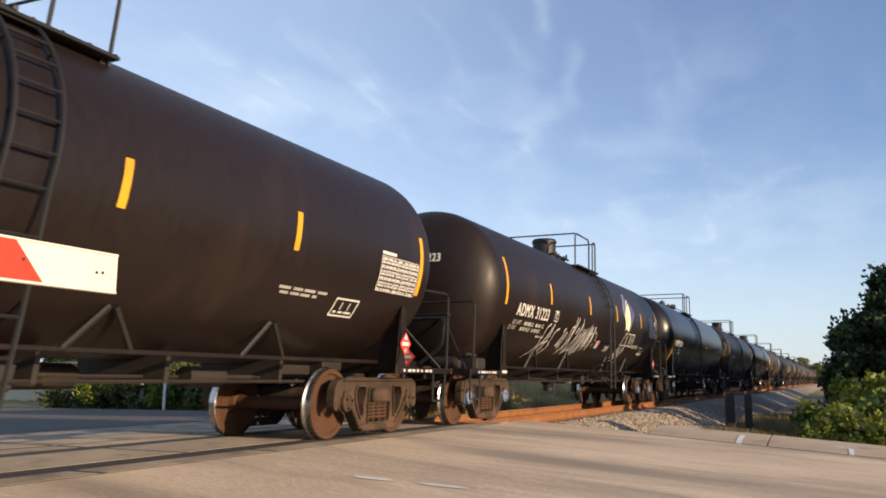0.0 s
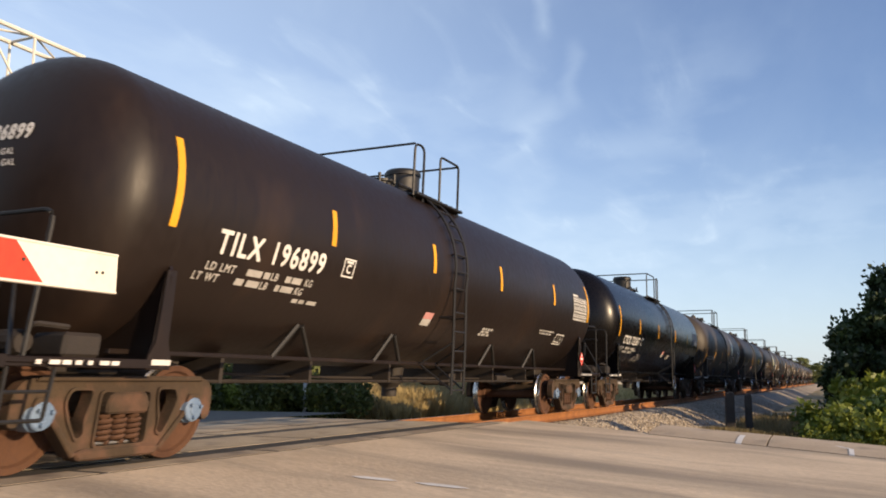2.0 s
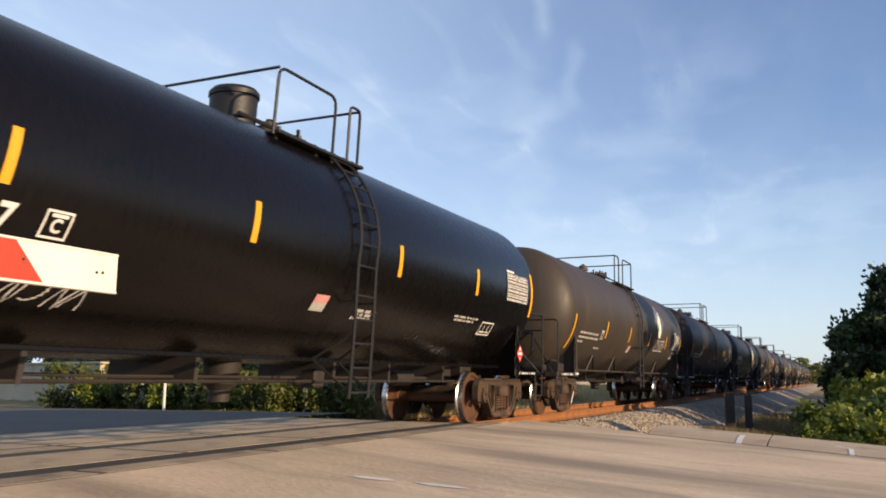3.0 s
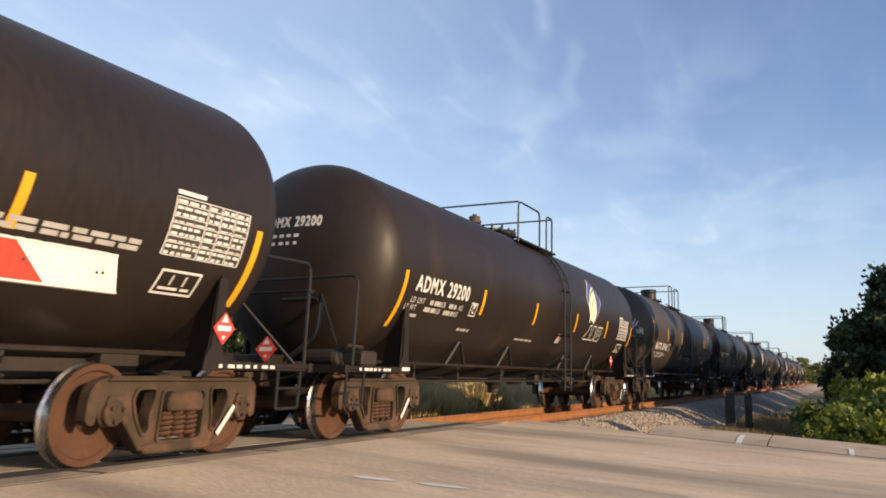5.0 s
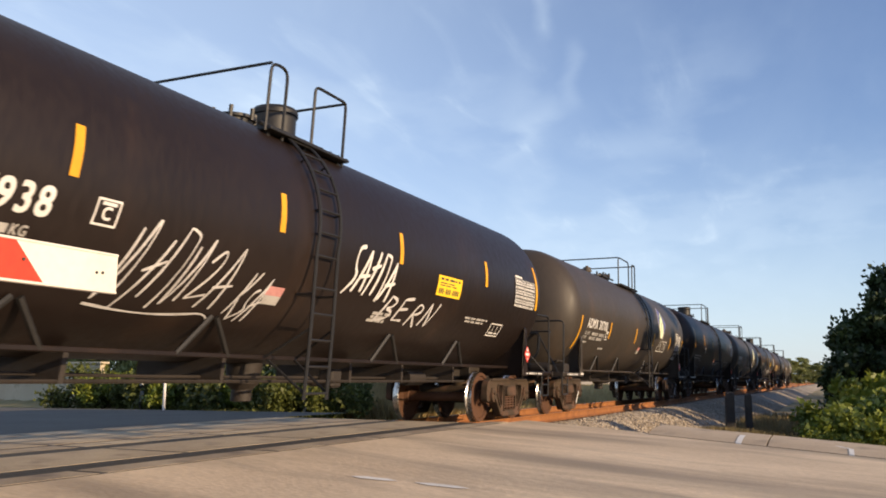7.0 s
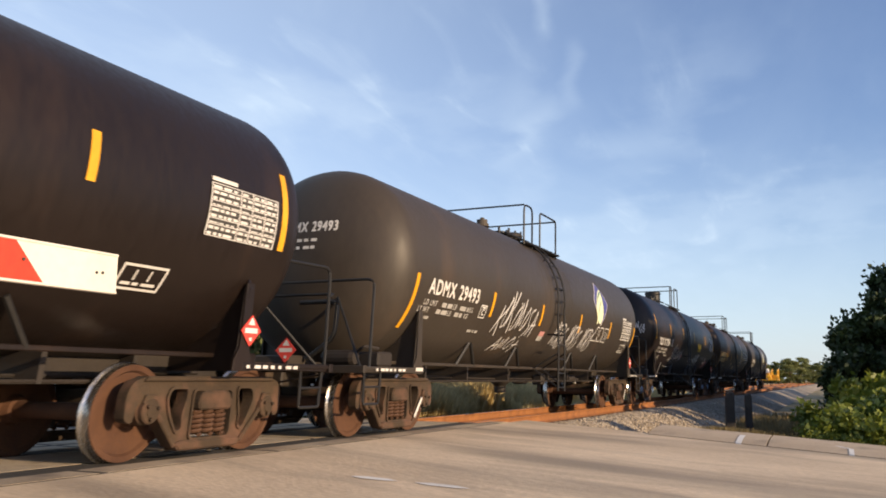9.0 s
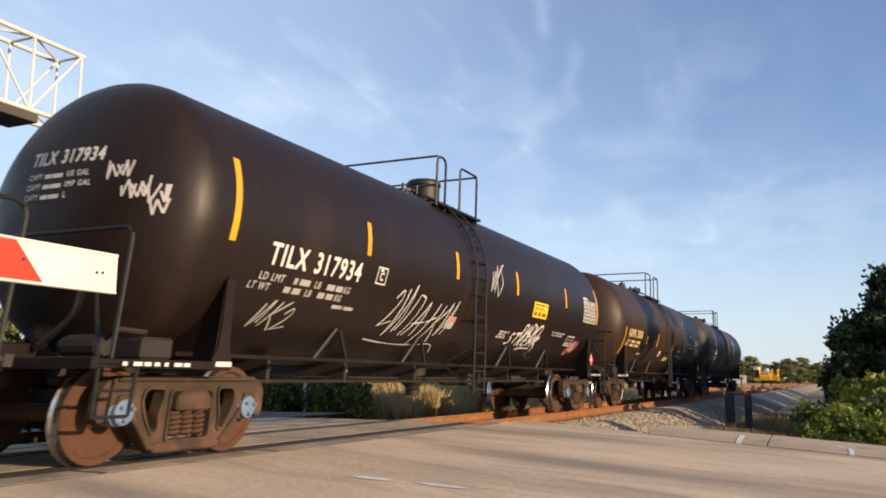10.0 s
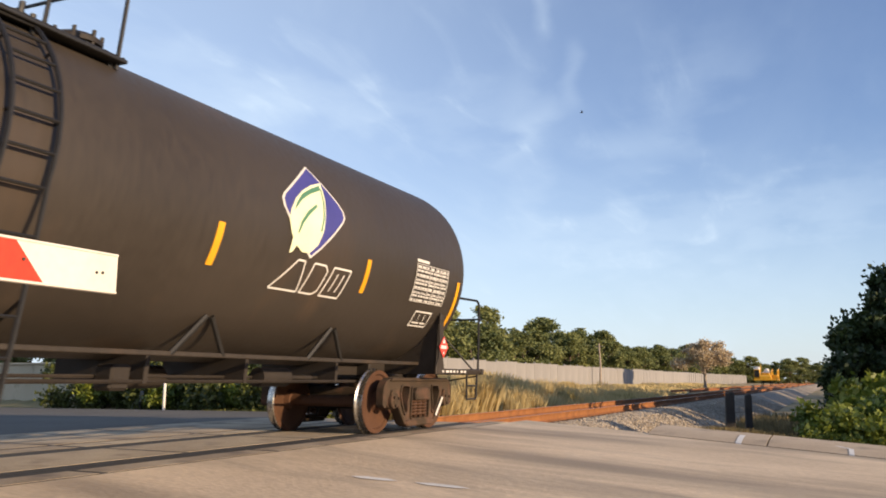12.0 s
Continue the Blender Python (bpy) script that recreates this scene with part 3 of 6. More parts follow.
def build_track():
    track = thing("railway_track", "railway track with rust-orange rails on wooden ties", "railway track", kind="structure")
    for x in (-0.7525, 0.7525):
        part("rail", rail_mesh(14.4, 420), track, pose(x, 0, 0), "rust-orange steel rail")
        part("rail", rail_mesh(-80, 14.4, M_GAP), track, pose(x, 0, 0), "dark worn steel rail set in the crossing")
    bm = bmesh.new()
    box(bm, -1.3, 1.3, -0.115, 0.115, -0.36, -0.19, 0.012)
    tie = mesh_of(bm, "tie", M_TIE)
    rng = random.Random(4)
    for i in range(180):
        part("tie", tie, track, pose(rng.uniform(-0.03, 0.03), 15.3 + i * 0.52, 0, 0, 0, rng.uniform(-1, 1)))
    # second track beyond, on which the machine stands
    side = thing("railway_track", "rusty siding track beside the main line", "railway track", kind="structure")
    for x in (-5.15, -3.7):
        part("rail", rail_mesh(70, 420), side, pose(x, 0, -0.02), "rust-orange steel rail")
    # ballast
    bed = bmesh.new()
    ys = steps((15.0, 60, 60), (60, 420, 60))
    prof = [(-3.2, -0.85), (-2.0, -0.28), (-1.35, -0.20), (-0.8, -0.25), (0.8, -0.25), (1.35, -0.20), (1.9, -0.26), (3.7, -0.95)]
    rows = [[bed.verts.new((x, y, z + 0.03 * noise.noise(Vector((x * 2, y * 2, 1))))) for x, z in prof] for y in ys]
    for r, q in zip(rows, rows[1:]):
        for i in range(len(prof) - 1):
            bed.faces.new((r[i], r[i + 1], q[i + 1], q[i]))
    thing("ballast_bed", "pale grey crushed-stone ballast shoulder under the track", "ballast", data=mesh_of(bed, "ballast_bed", M_BALLAST_BED), kind="structure")
    bm_v, bm_f = [], []
    rng = random.Random(11)
    for k in range(26000):
        y = 15.0 + 45 * rng.random() ** 1.5
        x = rng.uniform(0.95, 3.8) if rng.random() < 0.8 else rng.uniform(-2.6, 0.9)
        z = None
        for (xa, za), (xb, zb) in zip(prof, prof[1:]):
            if xa <= x <= xb:
                z = za + (zb - za) * (x - xa) / (xb - xa)
        if z is None:
            continue
        s = rng.uniform(0.025, 0.06)
        base = len(bm_v)
        turn = Euler((rng.uniform(0, 6), rng.uniform(0, 6), rng.uniform(0, 6))).to_matrix()
        for c in ((1, 0, 0), (-1, 0, 0), (0, 1, 0), (0, -1, 0), (0, 0, 1), (0, 0, -1)):
            p = turn @ (Vector(c) * s * rng.uniform(0.7, 1.2))
            bm_v.append((x + p.x, y + p.y, z + 0.015 + p.z * 0.8))
        for f in ((0, 2, 4), (2, 1, 4), (1, 3, 4), (3, 0, 4), (2, 0, 5), (1, 2, 5), (3, 1, 5), (0, 3, 5)):
            bm_f.append(tuple(base + i for i in f))
    me = bpy.data.meshes.new("ballast_stones")
    me.from_pydata(bm_v, [], bm_f)
    me.materials.append(M_BALLAST)
    thing("ballast_stones", "loose pale crushed ballast stones", "ballast", data=me, kind="stuff")
    # concrete crossing panels
    cross = thing("crossing_surface", "worn concrete level-crossing panels between and beside the rails", "crossing", kind="structure")
    rng = random.Random(2)
    for x0, x1 in ((0.96, 1.325), (-0.57, 0.57), (-1.325, -0.93), (-3.45, -1.44)):
        bm = bmesh.new()
        L = 2.44
        box(bm, x0, x1, 0.045, L - 0.045, -0.25, 0.0)
        me = mesh_of(bm, "panel", M_CONCRETE)
        for i in range(-3, 6):
            part("panel", me, cross, pose(0, i * L - 0.06 + (0.6 if x0 > 0 else 0), rng.uniform(0.0, 0.0015)))
    bm = bmesh.new()
    box(bm, -3.47, 1.379, -9, 14.6, -0.4, -0.0015)
    part("bedding", mesh_of(bm, "bedding", M_GAP), cross)


build_ground()
build_road()
build_kerb()
build_track()


# ---- tank cars ----
TANK_R, TANK_Z, CYL, HEAD = 1.51, 2.48, 7.42, 0.78
PITCH, SPEED, LAST_AT = 18.092, 22.506, 5.11
WHEEL_R = 0.457
SHARED = {}


def shared(key, make):
    if key not in SHARED:
        SHARED[key] = make()
    return SHARED[key]


def tank_mesh(mat):
    """Welded cylinder of rings with two ellipsoidal heads."""
    bm = bmesh.new()
    prof = []
    for k in range(1, 13):
        a = k / 12 * math.pi / 2
        prof.append((TANK_R * math.sin(a) ** 0.92, -CYL - HEAD * math.cos(a)))
    prof += [(r, -y) for r, y in prof[11::-1]]
    lathe(bm, prof, "y", 72, at=(0, 0, TANK_Z))
    return mesh_of(bm, "tank", mat, True)


def wheelset_mesh():
    bm = bmesh.new()
    prof = [(0.001, 0.86), (0.085, 0.86), (0.085, 0.84), (0.12, 0.835), (0.135, 0.80), (0.15, 0.775), (0.38, 0.79), (0.40, 0.82), (0.452, 0.822), (WHEEL_R, 0.815), (0.459, 0.735), (0.468, 0.725),
            (0.484, 0.712), (0.484, 0.695), (0.47, 0.685), (0.40, 0.685), (0.385, 0.70), (0.16, 0.735), (0.13, 0.66), (0.095, 0.65), (0.085, 0.4)]
    mats = [0, 0, 0, 0, 0, 0, 0, 0, 0, 1, 1, 1, 1, 1, 0, 0, 0, 0, 0, 0]
    full = prof + [(r, -h) for r, h in prof[::-1]]
    lathe(bm, full, "x", 44, mats + [0] + mats[::-1])
    return mesh_of(bm, "wheelset", [M_WHEEL, M_TREAD], True)


def plate_with_holes(bm, outer, holes, x0, x1):
    """A flat casting of an outline of (y, z) pairs with openings through it."""
    edges = []
    for loop in (outer, *holes):
        vs = [bm.verts.new((x0, a, b)) for a, b in loop]
        edges += [bm.edges.new((p, q)) for p, q in zip(vs, vs[1:] + vs[:1])]
    faces = [g for g in bmesh.ops.triangle_fill(bm, use_beauty=True, use_dissolve=False, edges=edges)["geom"] if isinstance(g, bmesh.types.BMFace)]
    r = bmesh.ops.extrude_face_region(bm, geom=faces)
    bmesh.ops.translate(bm, verts=[g for g in r["geom"] if isinstance(g, bmesh.types.BMVert)], vec=(x1 - x0, 0, 0))


def softened(pts, r=0.05, steps=3):
    """Round every corner of a closed outline."""
    out = []
    n = len(pts)
    for i in range(n):
        a, b, c = Vector(pts[i - 1]), Vector(pts[i]), Vector(pts[(i + 1) % n])
        k = min(r, (a - b).length * 0.45, (c - b).length * 0.45)
        p, q = b + (a - b).normalized() * k, b + (c - b).normalized() * k
        for j in range(steps + 1):
            t = j / steps
            w = p * (1 - t) ** 2 + b * 2 * t * (1 - t) + q * t * t
            out.append((w.x, w.y))
    return out


def rim(bm, loop, width, x0, x1):
    """A raised lip round an opening."""
    c = Vector((sum(p[0] for p in loop) / len(loop), sum(p[1] for p in loop) / len(loop)))
    wide = []
    for p in loop:
        v = Vector(p)
        wide.append(v + (v - c).normalized() * width)
    rows = [[bm.verts.new((x, a, b)) for x, (a, b) in ((x0, w), (x1, w), (x1, p), (x0, p))] for w, p in zip(wide, loop)]
    for r, q in zip(rows, rows[1:] + rows[:1]):
        for i in range(3):
            bm.faces.new((r[i], q[i], q[i + 1], r[i + 1]))


def side_frame_mesh():
    """Cast side frame in the y-z plane, axles at y = -0.889 and 0.889, with a spring opening and two comma-shaped windows."""
    bm = bmesh.new()
    half = [(0.96, 0.80), (1.12, 0.75), (1.18, 0.64), (1.17, 0.40), (1.07, 0.36), (1.03, 0.55), (0.76, 0.55), (0.73, 0.37), (0.62, 0.30), (0.46, 0.10)]
    outer = softened(half + [(-a, b) for a, b in half[::-1]], 0.06)
    window = [(0.40, 0.68), (0.40, 0.60), (0.45, 0.44), (0.43, 0.30), (0.50, 0.27), (0.59, 0.42), (0.66, 0.58), (0.62, 0.68)]
    springs = softened([(-0.29, 0.66), (0.29, 0.66), (0.29, 0.20), (-0.29, 0.20)], 0.05)
    left, right = softened([(-a, b) for a, b in window[::-1]], 0.05), softened(window, 0.05)
    plate_with_holes(bm, outer, [springs, left, right], -0.055, 0.06)
    for loop in (left, right, springs):
        rim(bm, loop, 0.028, 0.058, 0.085)
    prism(bm, [(-1.0, 0.755), (-0.96, 0.805), (0.96, 0.805), (1.0, 0.755)], -0.085, 0.095, 0.012)
    prism(bm, [(-0.44, 0.085), (-0.50, 0.15), (-0.40, 0.185), (0.40, 0.185), (0.50, 0.15), (0.44, 0.085)], -0.085, 0.105, 0.02)
    for s in (-1, 1):
        beam(bm, (s * 0.80, 0.47), (s * 0.49, 0.13), 0.05, -0.07, 0.095, 0.012)
        prism(bm, [(s * 0.79, 0.545), (s * 0.82, 0.63), (s * 0.96, 0.63), (s * 0.99, 0.545)], -0.07, 0.10, 0.012)
    return mesh_of(bm, "side_frame", M_TRUCK)


def spring_mesh():
    bm = bmesh.new()
    for dy in (-0.17, 0.0, 0.17):
        pts = [(0.06 * math.cos(t) * 1.1, dy + 0.066 * math.sin(t), 0.222 + 0.235 * t / (2 * math.pi * 5)) for t in [k * math.pi / 4 for k in range(41)]]
        tube(bm, pts, 0.019, 5)
    return mesh_of(bm, "spring", M_SPRING, True)


def bolster_beam_mesh():
    bm = bmesh.new()
    prism(bm, [(-0.24, 0.47), (-0.26, 0.56), (-0.2, 0.66), (0.2, 0.66), (0.26, 0.56), (0.24, 0.47)], -1.13, 1.13, 0.02)
    for s in (-1, 1):
        prism(bm, [(-0.24, 0.70), (-0.24, 0.80), (0.24, 0.80), (0.24, 0.70)], s * 0.62 - 0.1, s * 0.62 + 0.1, 0.01)
    lathe(bm, [(0.2, 0.6), (0.2, 0.92)], "z", 20)
    return mesh_of(bm, "truck_bolster", M_TRUCK)


def cap_mesh(mat=None):
    bm = bmesh.new()
    lathe(bm, [(0.001, 0.125), (0.055, 0.125), (0.065, 0.115), (0.105, 0.112), (0.118, 0.10), (0.12, 0.05), (0.13, 0.04), (0.13, -0.10), (0.06, -0.11)], "x", 20)
    for k in range(3):
        a = k * 2.094 + 0.4
        lathe(bm, [(0.02, 0.10), (0.02, 0.145)], "x", 6, at=(0, 0.075 * math.cos(a), 0.075 * math.sin(a)))
    return mesh_of(bm, "bearing_cap", mat or M_TRUCK, True)


def brake_beam_mesh():
    bm = bmesh.new()
    for s in (-1, 1):
        tube(bm, [(-0.72, s * 0.40, 0.36), (0, s * 0.30, 0.36), (0.72, s * 0.40, 0.36)], 0.04, 6)
        for x in (-0.74, 0.74):
            prism(bm, [(s * 0.40, 0.26), (s * 0.36, 0.36), (s * 0.40, 0.48), (s * 0.45, 0.46), (s * 0.425, 0.36), (s * 0.45, 0.28)], x - 0.05, x + 0.05)
    return mesh_of(bm, "brake_beam", M_DARK_STEEL)


def decal_mesh():
    bm = bmesh.new()
    beam(bm, (0.76, 0.50), (0.53, 0.22), 0.052, 0.097, 0.101)
    return mesh_of(bm, "bearing_decal", M_STENCIL)


def build_truck(car, y, blue=False, decal=False):
    tr = part("truck", shared("bolster_beam", bolster_beam_mesh), car, pose(0, y, 0), "dust-caked cast-steel freight truck")
    sets = []
    for s in (-1, 1):
        sf = part("side_frame", shared("side_frame", side_frame_mesh), tr, pose(s * 1.0, 0, 0, 0, 0, 0 if s > 0 else 180))
        if decal and s > 0:
            part("bearing_decal", shared("decal", decal_mesh), sf, None, "worn white strip on the side frame")
        part("spring", shared("spring", spring_mesh), tr, pose(s * 1.02, 0, 0))
        ws = part("wheelset", shared("wheelset", wheelset_mesh), tr, pose(0, s * 0.889, WHEEL_R), "rust-brown steel wheelset with bright treads")
        sets.append(ws)
        for e in (-1, 1):
            part("bearing_cap", shared("cap_blue", lambda: cap_mesh(M_BLUE_CAP)) if blue else shared("cap", cap_mesh), tr, pose(e * 1.0, s * 0.889, WHEEL_R + 0.02, 0, 0, 0 if e > 0 else 180))
    part("brake_beam", shared("brake_beam", brake_beam_mesh), tr)
    return sets


def underframe_meshes(paint):
    out = {}
    bm = bmesh.new()
    box(bm, -0.20, 0.20, 5.4, 8.6, 0.78, 1.02, 0.02)
    box(bm, -0.42, 0.42, 6.5, 7.5, 0.82, 1.22, 0.02)
    out["centre_sill"] = mesh_of(bm, "stub_sill", M_DARK_STEEL)
    bm = bmesh.new()
    box(bm, -0.62, 0.64, -0.03, 0.03, 0.73, 1.05, 0.0)
    out["hanger"] = mesh_of(bm, "pipe_hanger", M_DARK_STEEL)
    bm = bmesh.new()
    box(bm, -0.03, 0.045, -7.25, 7.25, 1.0, 1.05, 0.008)
    out["side_sill"] = mesh_of(bm, "side_sill", paint)
    # bolster wing: web plate and outer flange rising to the tank
    bm = bmesh.new()
    prism(bm, [(0.35, 0.86), (1.34, 0.86), (1.37, 1.0), (1.40, 1.72), (1.36, 1.82), (1.25, 1.60), (1.02, 1.32), (0.6, 1.10), (0.35, 1.04)], -0.02, 0.02, axis="y")
    prism(bm, [(-0.15, 0.86), (0.15, 0.86), (0.14, 0.98), (0.075, 1.10), (0.06, 1.78), (-0.06, 1.78), (-0.075, 1.10), (-0.14, 0.98)], 1.36, 1.395, 0.006)
    out["bolster"] = mesh_of(bm, "body_bolster", paint)
    # end platform with sill steps
    bm = bmesh.new()
    box(bm, -1.42, 1.42, 8.0, 8.62, 0.90, 0.945, 0.006)
    box(bm, -1.44, 1.44, 8.60, 8.68, 0.86, 0.96, 0.006)
    for s in (-1, 1):
        box(bm, s * 1.37 - 0.03, s * 1.37 + 0.03, 7.0, 8.6, 0.87, 0.95, 0.006)
    box(bm, -0.24, 0.24, 8.1, 8.75, 0.68, 1.10, 0.02)
    out["end_platform"] = mesh_of(bm, "end_platform", paint)
    bm = bmesh.new()
    tube(bm, rounded([(0, 7.2, 2.10), (0, 8.55, 2.13), (0, 8.58, 0.95)], 0.14), 0.02, 7)
    out["grab_iron"] = mesh_of(bm, "grab_iron", M_BLACK_PIPE, True)
    bm = bmesh.new()
    tube(bm, rounded([(-1.38, 8.55, 1.78), (-1.38, 8.66, 1.82), (1.38, 8.66, 1.82), (1.38, 8.55, 1.78)], 0.05, 2), 0.018, 7)
    tube(bm, [(0.45, 7.9, 2.05), (1.3, 8.5, 0.95)], 0.016, 6)
    tube(bm, [(-0.3, 8.64, 0.95), (-0.3, 8.66, 1.82)], 0.016, 6)
    out["end_handrail"] = mesh_of(bm, "end_handrail", M_BLACK_PIPE, True)
    # the leading end has one tall rail across the whole platform
    bm = bmesh.new()
    tube(bm, rounded([(-1.37, 8.42, 0.92), (-1.37, 8.42, 2.12), (1.37, 8.42, 2.12), (1.37, 8.42, 0.92)], 0.12), 0.02, 7)
    out["cross_rail"] = mesh_of(bm, "cross_rail", M_BLACK_PIPE, True)
    bm = bmesh.new()
    tube(bm, [(-0.55, 8.05, 2.0), (-1.25, 8.45, 0.95)], 0.018, 6)
    out["end_brace"] = mesh_of(bm, "end_brace", M_BLACK_PIPE, True)
    bm = bmesh.new()
    tube(bm, rounded([(-0.10, 8.25, 1.85), (-0.75, 8.30, 1.85), (-0.72, 8.30, 1.35), (-0.30, 8.30, 1.05)], 0.12), 0.035, 7)
    out["vent_pipe"] = mesh_of(bm, "vent_pipe", M_BLACK_PIPE, True)
    # brake gear behind the leading platform: a chest with pipes and a levered valve
    bm = bmesh.new()
    box(bm, -1.25, -0.85, 7.55, 7.95, 0.95, 1.16, 0.03)
    lathe(bm, [(0.001, -0.26), (0.09, -0.26), (0.11, -0.20), (0.11, 0.20), (0.09, 0.26), (0.001, 0.26)], "x", 12, at=(-0.72, 8.12, 1.07))
    tube(bm, rounded([(-0.9, 8.1, 1.1), (-1.15, 8.2, 1.22), (-1.2, 7.9, 1.20)], 0.06), 0.025, 6)
    out["brake_gear"] = mesh_of(bm, "brake_gear", M_DARK_STEEL)
    bm = bmesh.new()
    tube(bm, rounded([(0, 8.10, 0.92), (0, 8.12, 0.46), (0, 8.52, 0.46), (0, 8.54, 0.92)], 0.03, 2), 0.018, 6)
    tube(bm, [(0, 8.11, 0.68), (0, 8.53, 0.68)], 0.016, 6)
    out["sill_step"] = mesh_of(bm, "sill_step", M_BLACK_PIPE)
    bm = bmesh.new()
    box(bm, -0.09, 0.09, 8.7, 8.95, 0.78, 0.94, 0.02)
    prism(bm, [(-0.17, 8.86), (-0.18, 9.02), (-0.05, 9.0), (0.0, 8.93), (0.07, 9.03), (0.16, 9.0), (0.13, 8.86)], 0.72, 0.99, 0.015, axis="z")
    tube(bm, [(0.1, 8.8, 0.90), (0.5, 8.74, 0.72), (1.3, 8.70, 0.84)], 0.014, 5)
    out["coupler"] = mesh_of(bm, "coupler", M_TRUCK)
    bm = bmesh.new()
    pts = [(0.2, 8.82, 0.80), (0.22, 8.93, 0.50), (0.12, 9.04, 0.42)]
    tube(bm, rounded(pts, 0.08, 3), 0.026, 7)
    out["air_hose"] = mesh_of(bm, "air_hose", M_BLACK_PIPE, True)
    # inverted-V strut from the side sill to the tank
    bm = bmesh.new()
    for s in (-1, 1):
        tube(bm, [(1.0, s * 0.40, 1.02), (1.09, s * 0.04, 1.42)], 0.032, 6)
    out["sill_strut"] = mesh_of(bm, "sill_strut", M_BLACK_PIPE)
    bm = bmesh.new()
    tube(bm, [(0.3, -6.4, 0.86), (0.34, -2.0, 0.80), (0.34, 5.5, 0.80)], 0.02, 6)
    for s in (-0.5, 0.62):
        tube(bm, [(s, -5.8, 0.75), (s, 5.8, 0.75)], 0.02, 5)
    out["brake_pipe"] = mesh_of(bm, "brake_pipe", M_DARK_STEEL)
    bm = bmesh.new()
    lathe(bm, [(0.001, -0.38), (0.10, -0.38), (0.14, -0.32), (0.14, 0.32), (0.10, 0.38), (0.001, 0.38)], "y", 18, at=(-0.45, 2.6, 0.80))
    out["reservoir"] = mesh_of(bm, "air_reservoir", M_DARK_STEEL, True)
    bm = bmesh.new()
    lathe(bm, [(0.001, -0.3), (0.12, -0.3), (0.12, 0.3), (0.03, 0.32), (0.03, 0.9), (0.001, 0.9)], "y", 14, at=(0.42, 4.0, 0.80))
    out["brake_cylinder"] = mesh_of(bm, "brake_cylinder", M_DARK_STEEL, True)
    bm = bmesh.new()
    box(bm, 0.35, 0.60, 1.2, 1.45, 0.66, 0.92, 0.03)
    out["valve"] = mesh_of(bm, "control_valve", M_DARK_STEEL)
    # bottom outlet skid
    bm = bmesh.new()
    lathe(bm, [(0.24, 1.0), (0.21, 0.72), (0.13, 0.64), (0.13, 0.50), (0.09, 0.49)], "z", 18)
    out["outlet"] = mesh_of(bm, "bottom_outlet", M_DARK_STEEL, True)
    return out


def top_meshes(kind, a, b, c, d, yl):
    """Walkway, handrails, housing and valves on the tank's crown; near rails run from a to b and from c to d."""
    out = {}
    top, deck, high = TANK_Z + TANK_R, 3.74, 4.57
    for s in (-1, 1):
        bm = bmesh.new()
        box(bm, min(s * 0.70, s * 1.06), max(s * 0.70, s * 1.06), min(a, yl - 0.4), d + 0.05, deck - 0.04, deck, 0.008)
        for k in range(9):
            y = a + 0.1 + (d - a - 0.1) * k / 8
            box(bm, min(s * 0.72, s * 1.05), max(s * 0.72, s * 1.05), y - 0.015, y + 0.015, deck - 0.002, deck + 0.012)
        for y in (a + 0.1, (a + d) / 2, d - 0.05):
            box(bm, s * 0.92 - 0.03, s * 0.92 + 0.03, y - 0.03, y + 0.03, deck - 0.22, deck - 0.03)
        out["walkway%d" % s] = mesh_of(bm, "walkway", M_BLACK_PIPE)
    for key, p, q, end, r in (("first", a, b, a, 0.16), ("second", c, d, d, 0.1)):
        bm = bmesh.new()
        tube(bm, rounded([(0.97, p, deck - 0.05), (0.97, p, high), (0.97, q, high), (0.97, q, deck - 0.1)], min(r, (q - p) * 0.4)), 0.021, 7)
        tube(bm, rounded([(0.97, end, high - 0.01), (-0.97, end, high - 0.01), (-0.97, end, deck - 0.1)], 0.1), 0.02, 7)
        out["handrail" + key] = mesh_of(bm, "handrail", M_BLACK_PIPE, True)
    bm = bmesh.new()
    yh = -0.1
    if kind == "long":
        lathe(bm, [(0.24, -0.12), (0.24, 0.16), (0.29, 0.17), (0.29, 0.22), (0.22, 0.27), (0.001, 0.28)], "z", 24, at=(0, 0.55, top))
    else:
        lathe(bm, [(0.31, -0.12), (0.31, 0.40), (0.33, 0.41), (0.33, 0.47), (0.29, 0.52), (0.001, 0.53)], "z", 28, at=(0, 0.12 if yl < -0.5 else -0.35, top))
    out["housing"] = mesh_of(bm, "protective_housing", M_BLACK_PIPE if kind != "long" else M_DARK_STEEL, True)
    bm = bmesh.new()
    y = -1.28 if kind == "long" else 0.45
    lathe(bm, [(0.10, -0.06), (0.10, 0.05), (0.07, 0.06), (0.07, 0.12), (0.15, 0.14), (0.15, 0.20), (0.12, 0.21), (0.12, 0.29), (0.05, 0.30), (0.05, 0.34)], "z", 16, at=(0, y, top))
    out["relief_valve"] = mesh_of(bm, "relief_valve", M_SILL, True)
    bm = bmesh.new()
    y = -0.35 if kind == "long" else (-0.75 if yl < -0.5 else 0.75)
    lathe(bm, [(0.25, -0.1), (0.25, 0.10), (0.29, 0.11), (0.29, 0.15), (0.001, 0.17)], "z", 22, at=(0.0, y, top))
    for k in range(6):
        w = k * math.pi / 3
        lathe(bm, [(0.03, 0.08), (0.03, 0.24)], "z", 6, at=(0.29 * math.cos(w), y + 0.29 * math.sin(w), top))
    tube(bm, [(0.3, -0.6, top + 0.10), (0.3, 0.9, top + 0.10)], 0.03, 6)
    out["manway"] = mesh_of(bm, "manway", M_BLACK_PIPE, True)
    return out


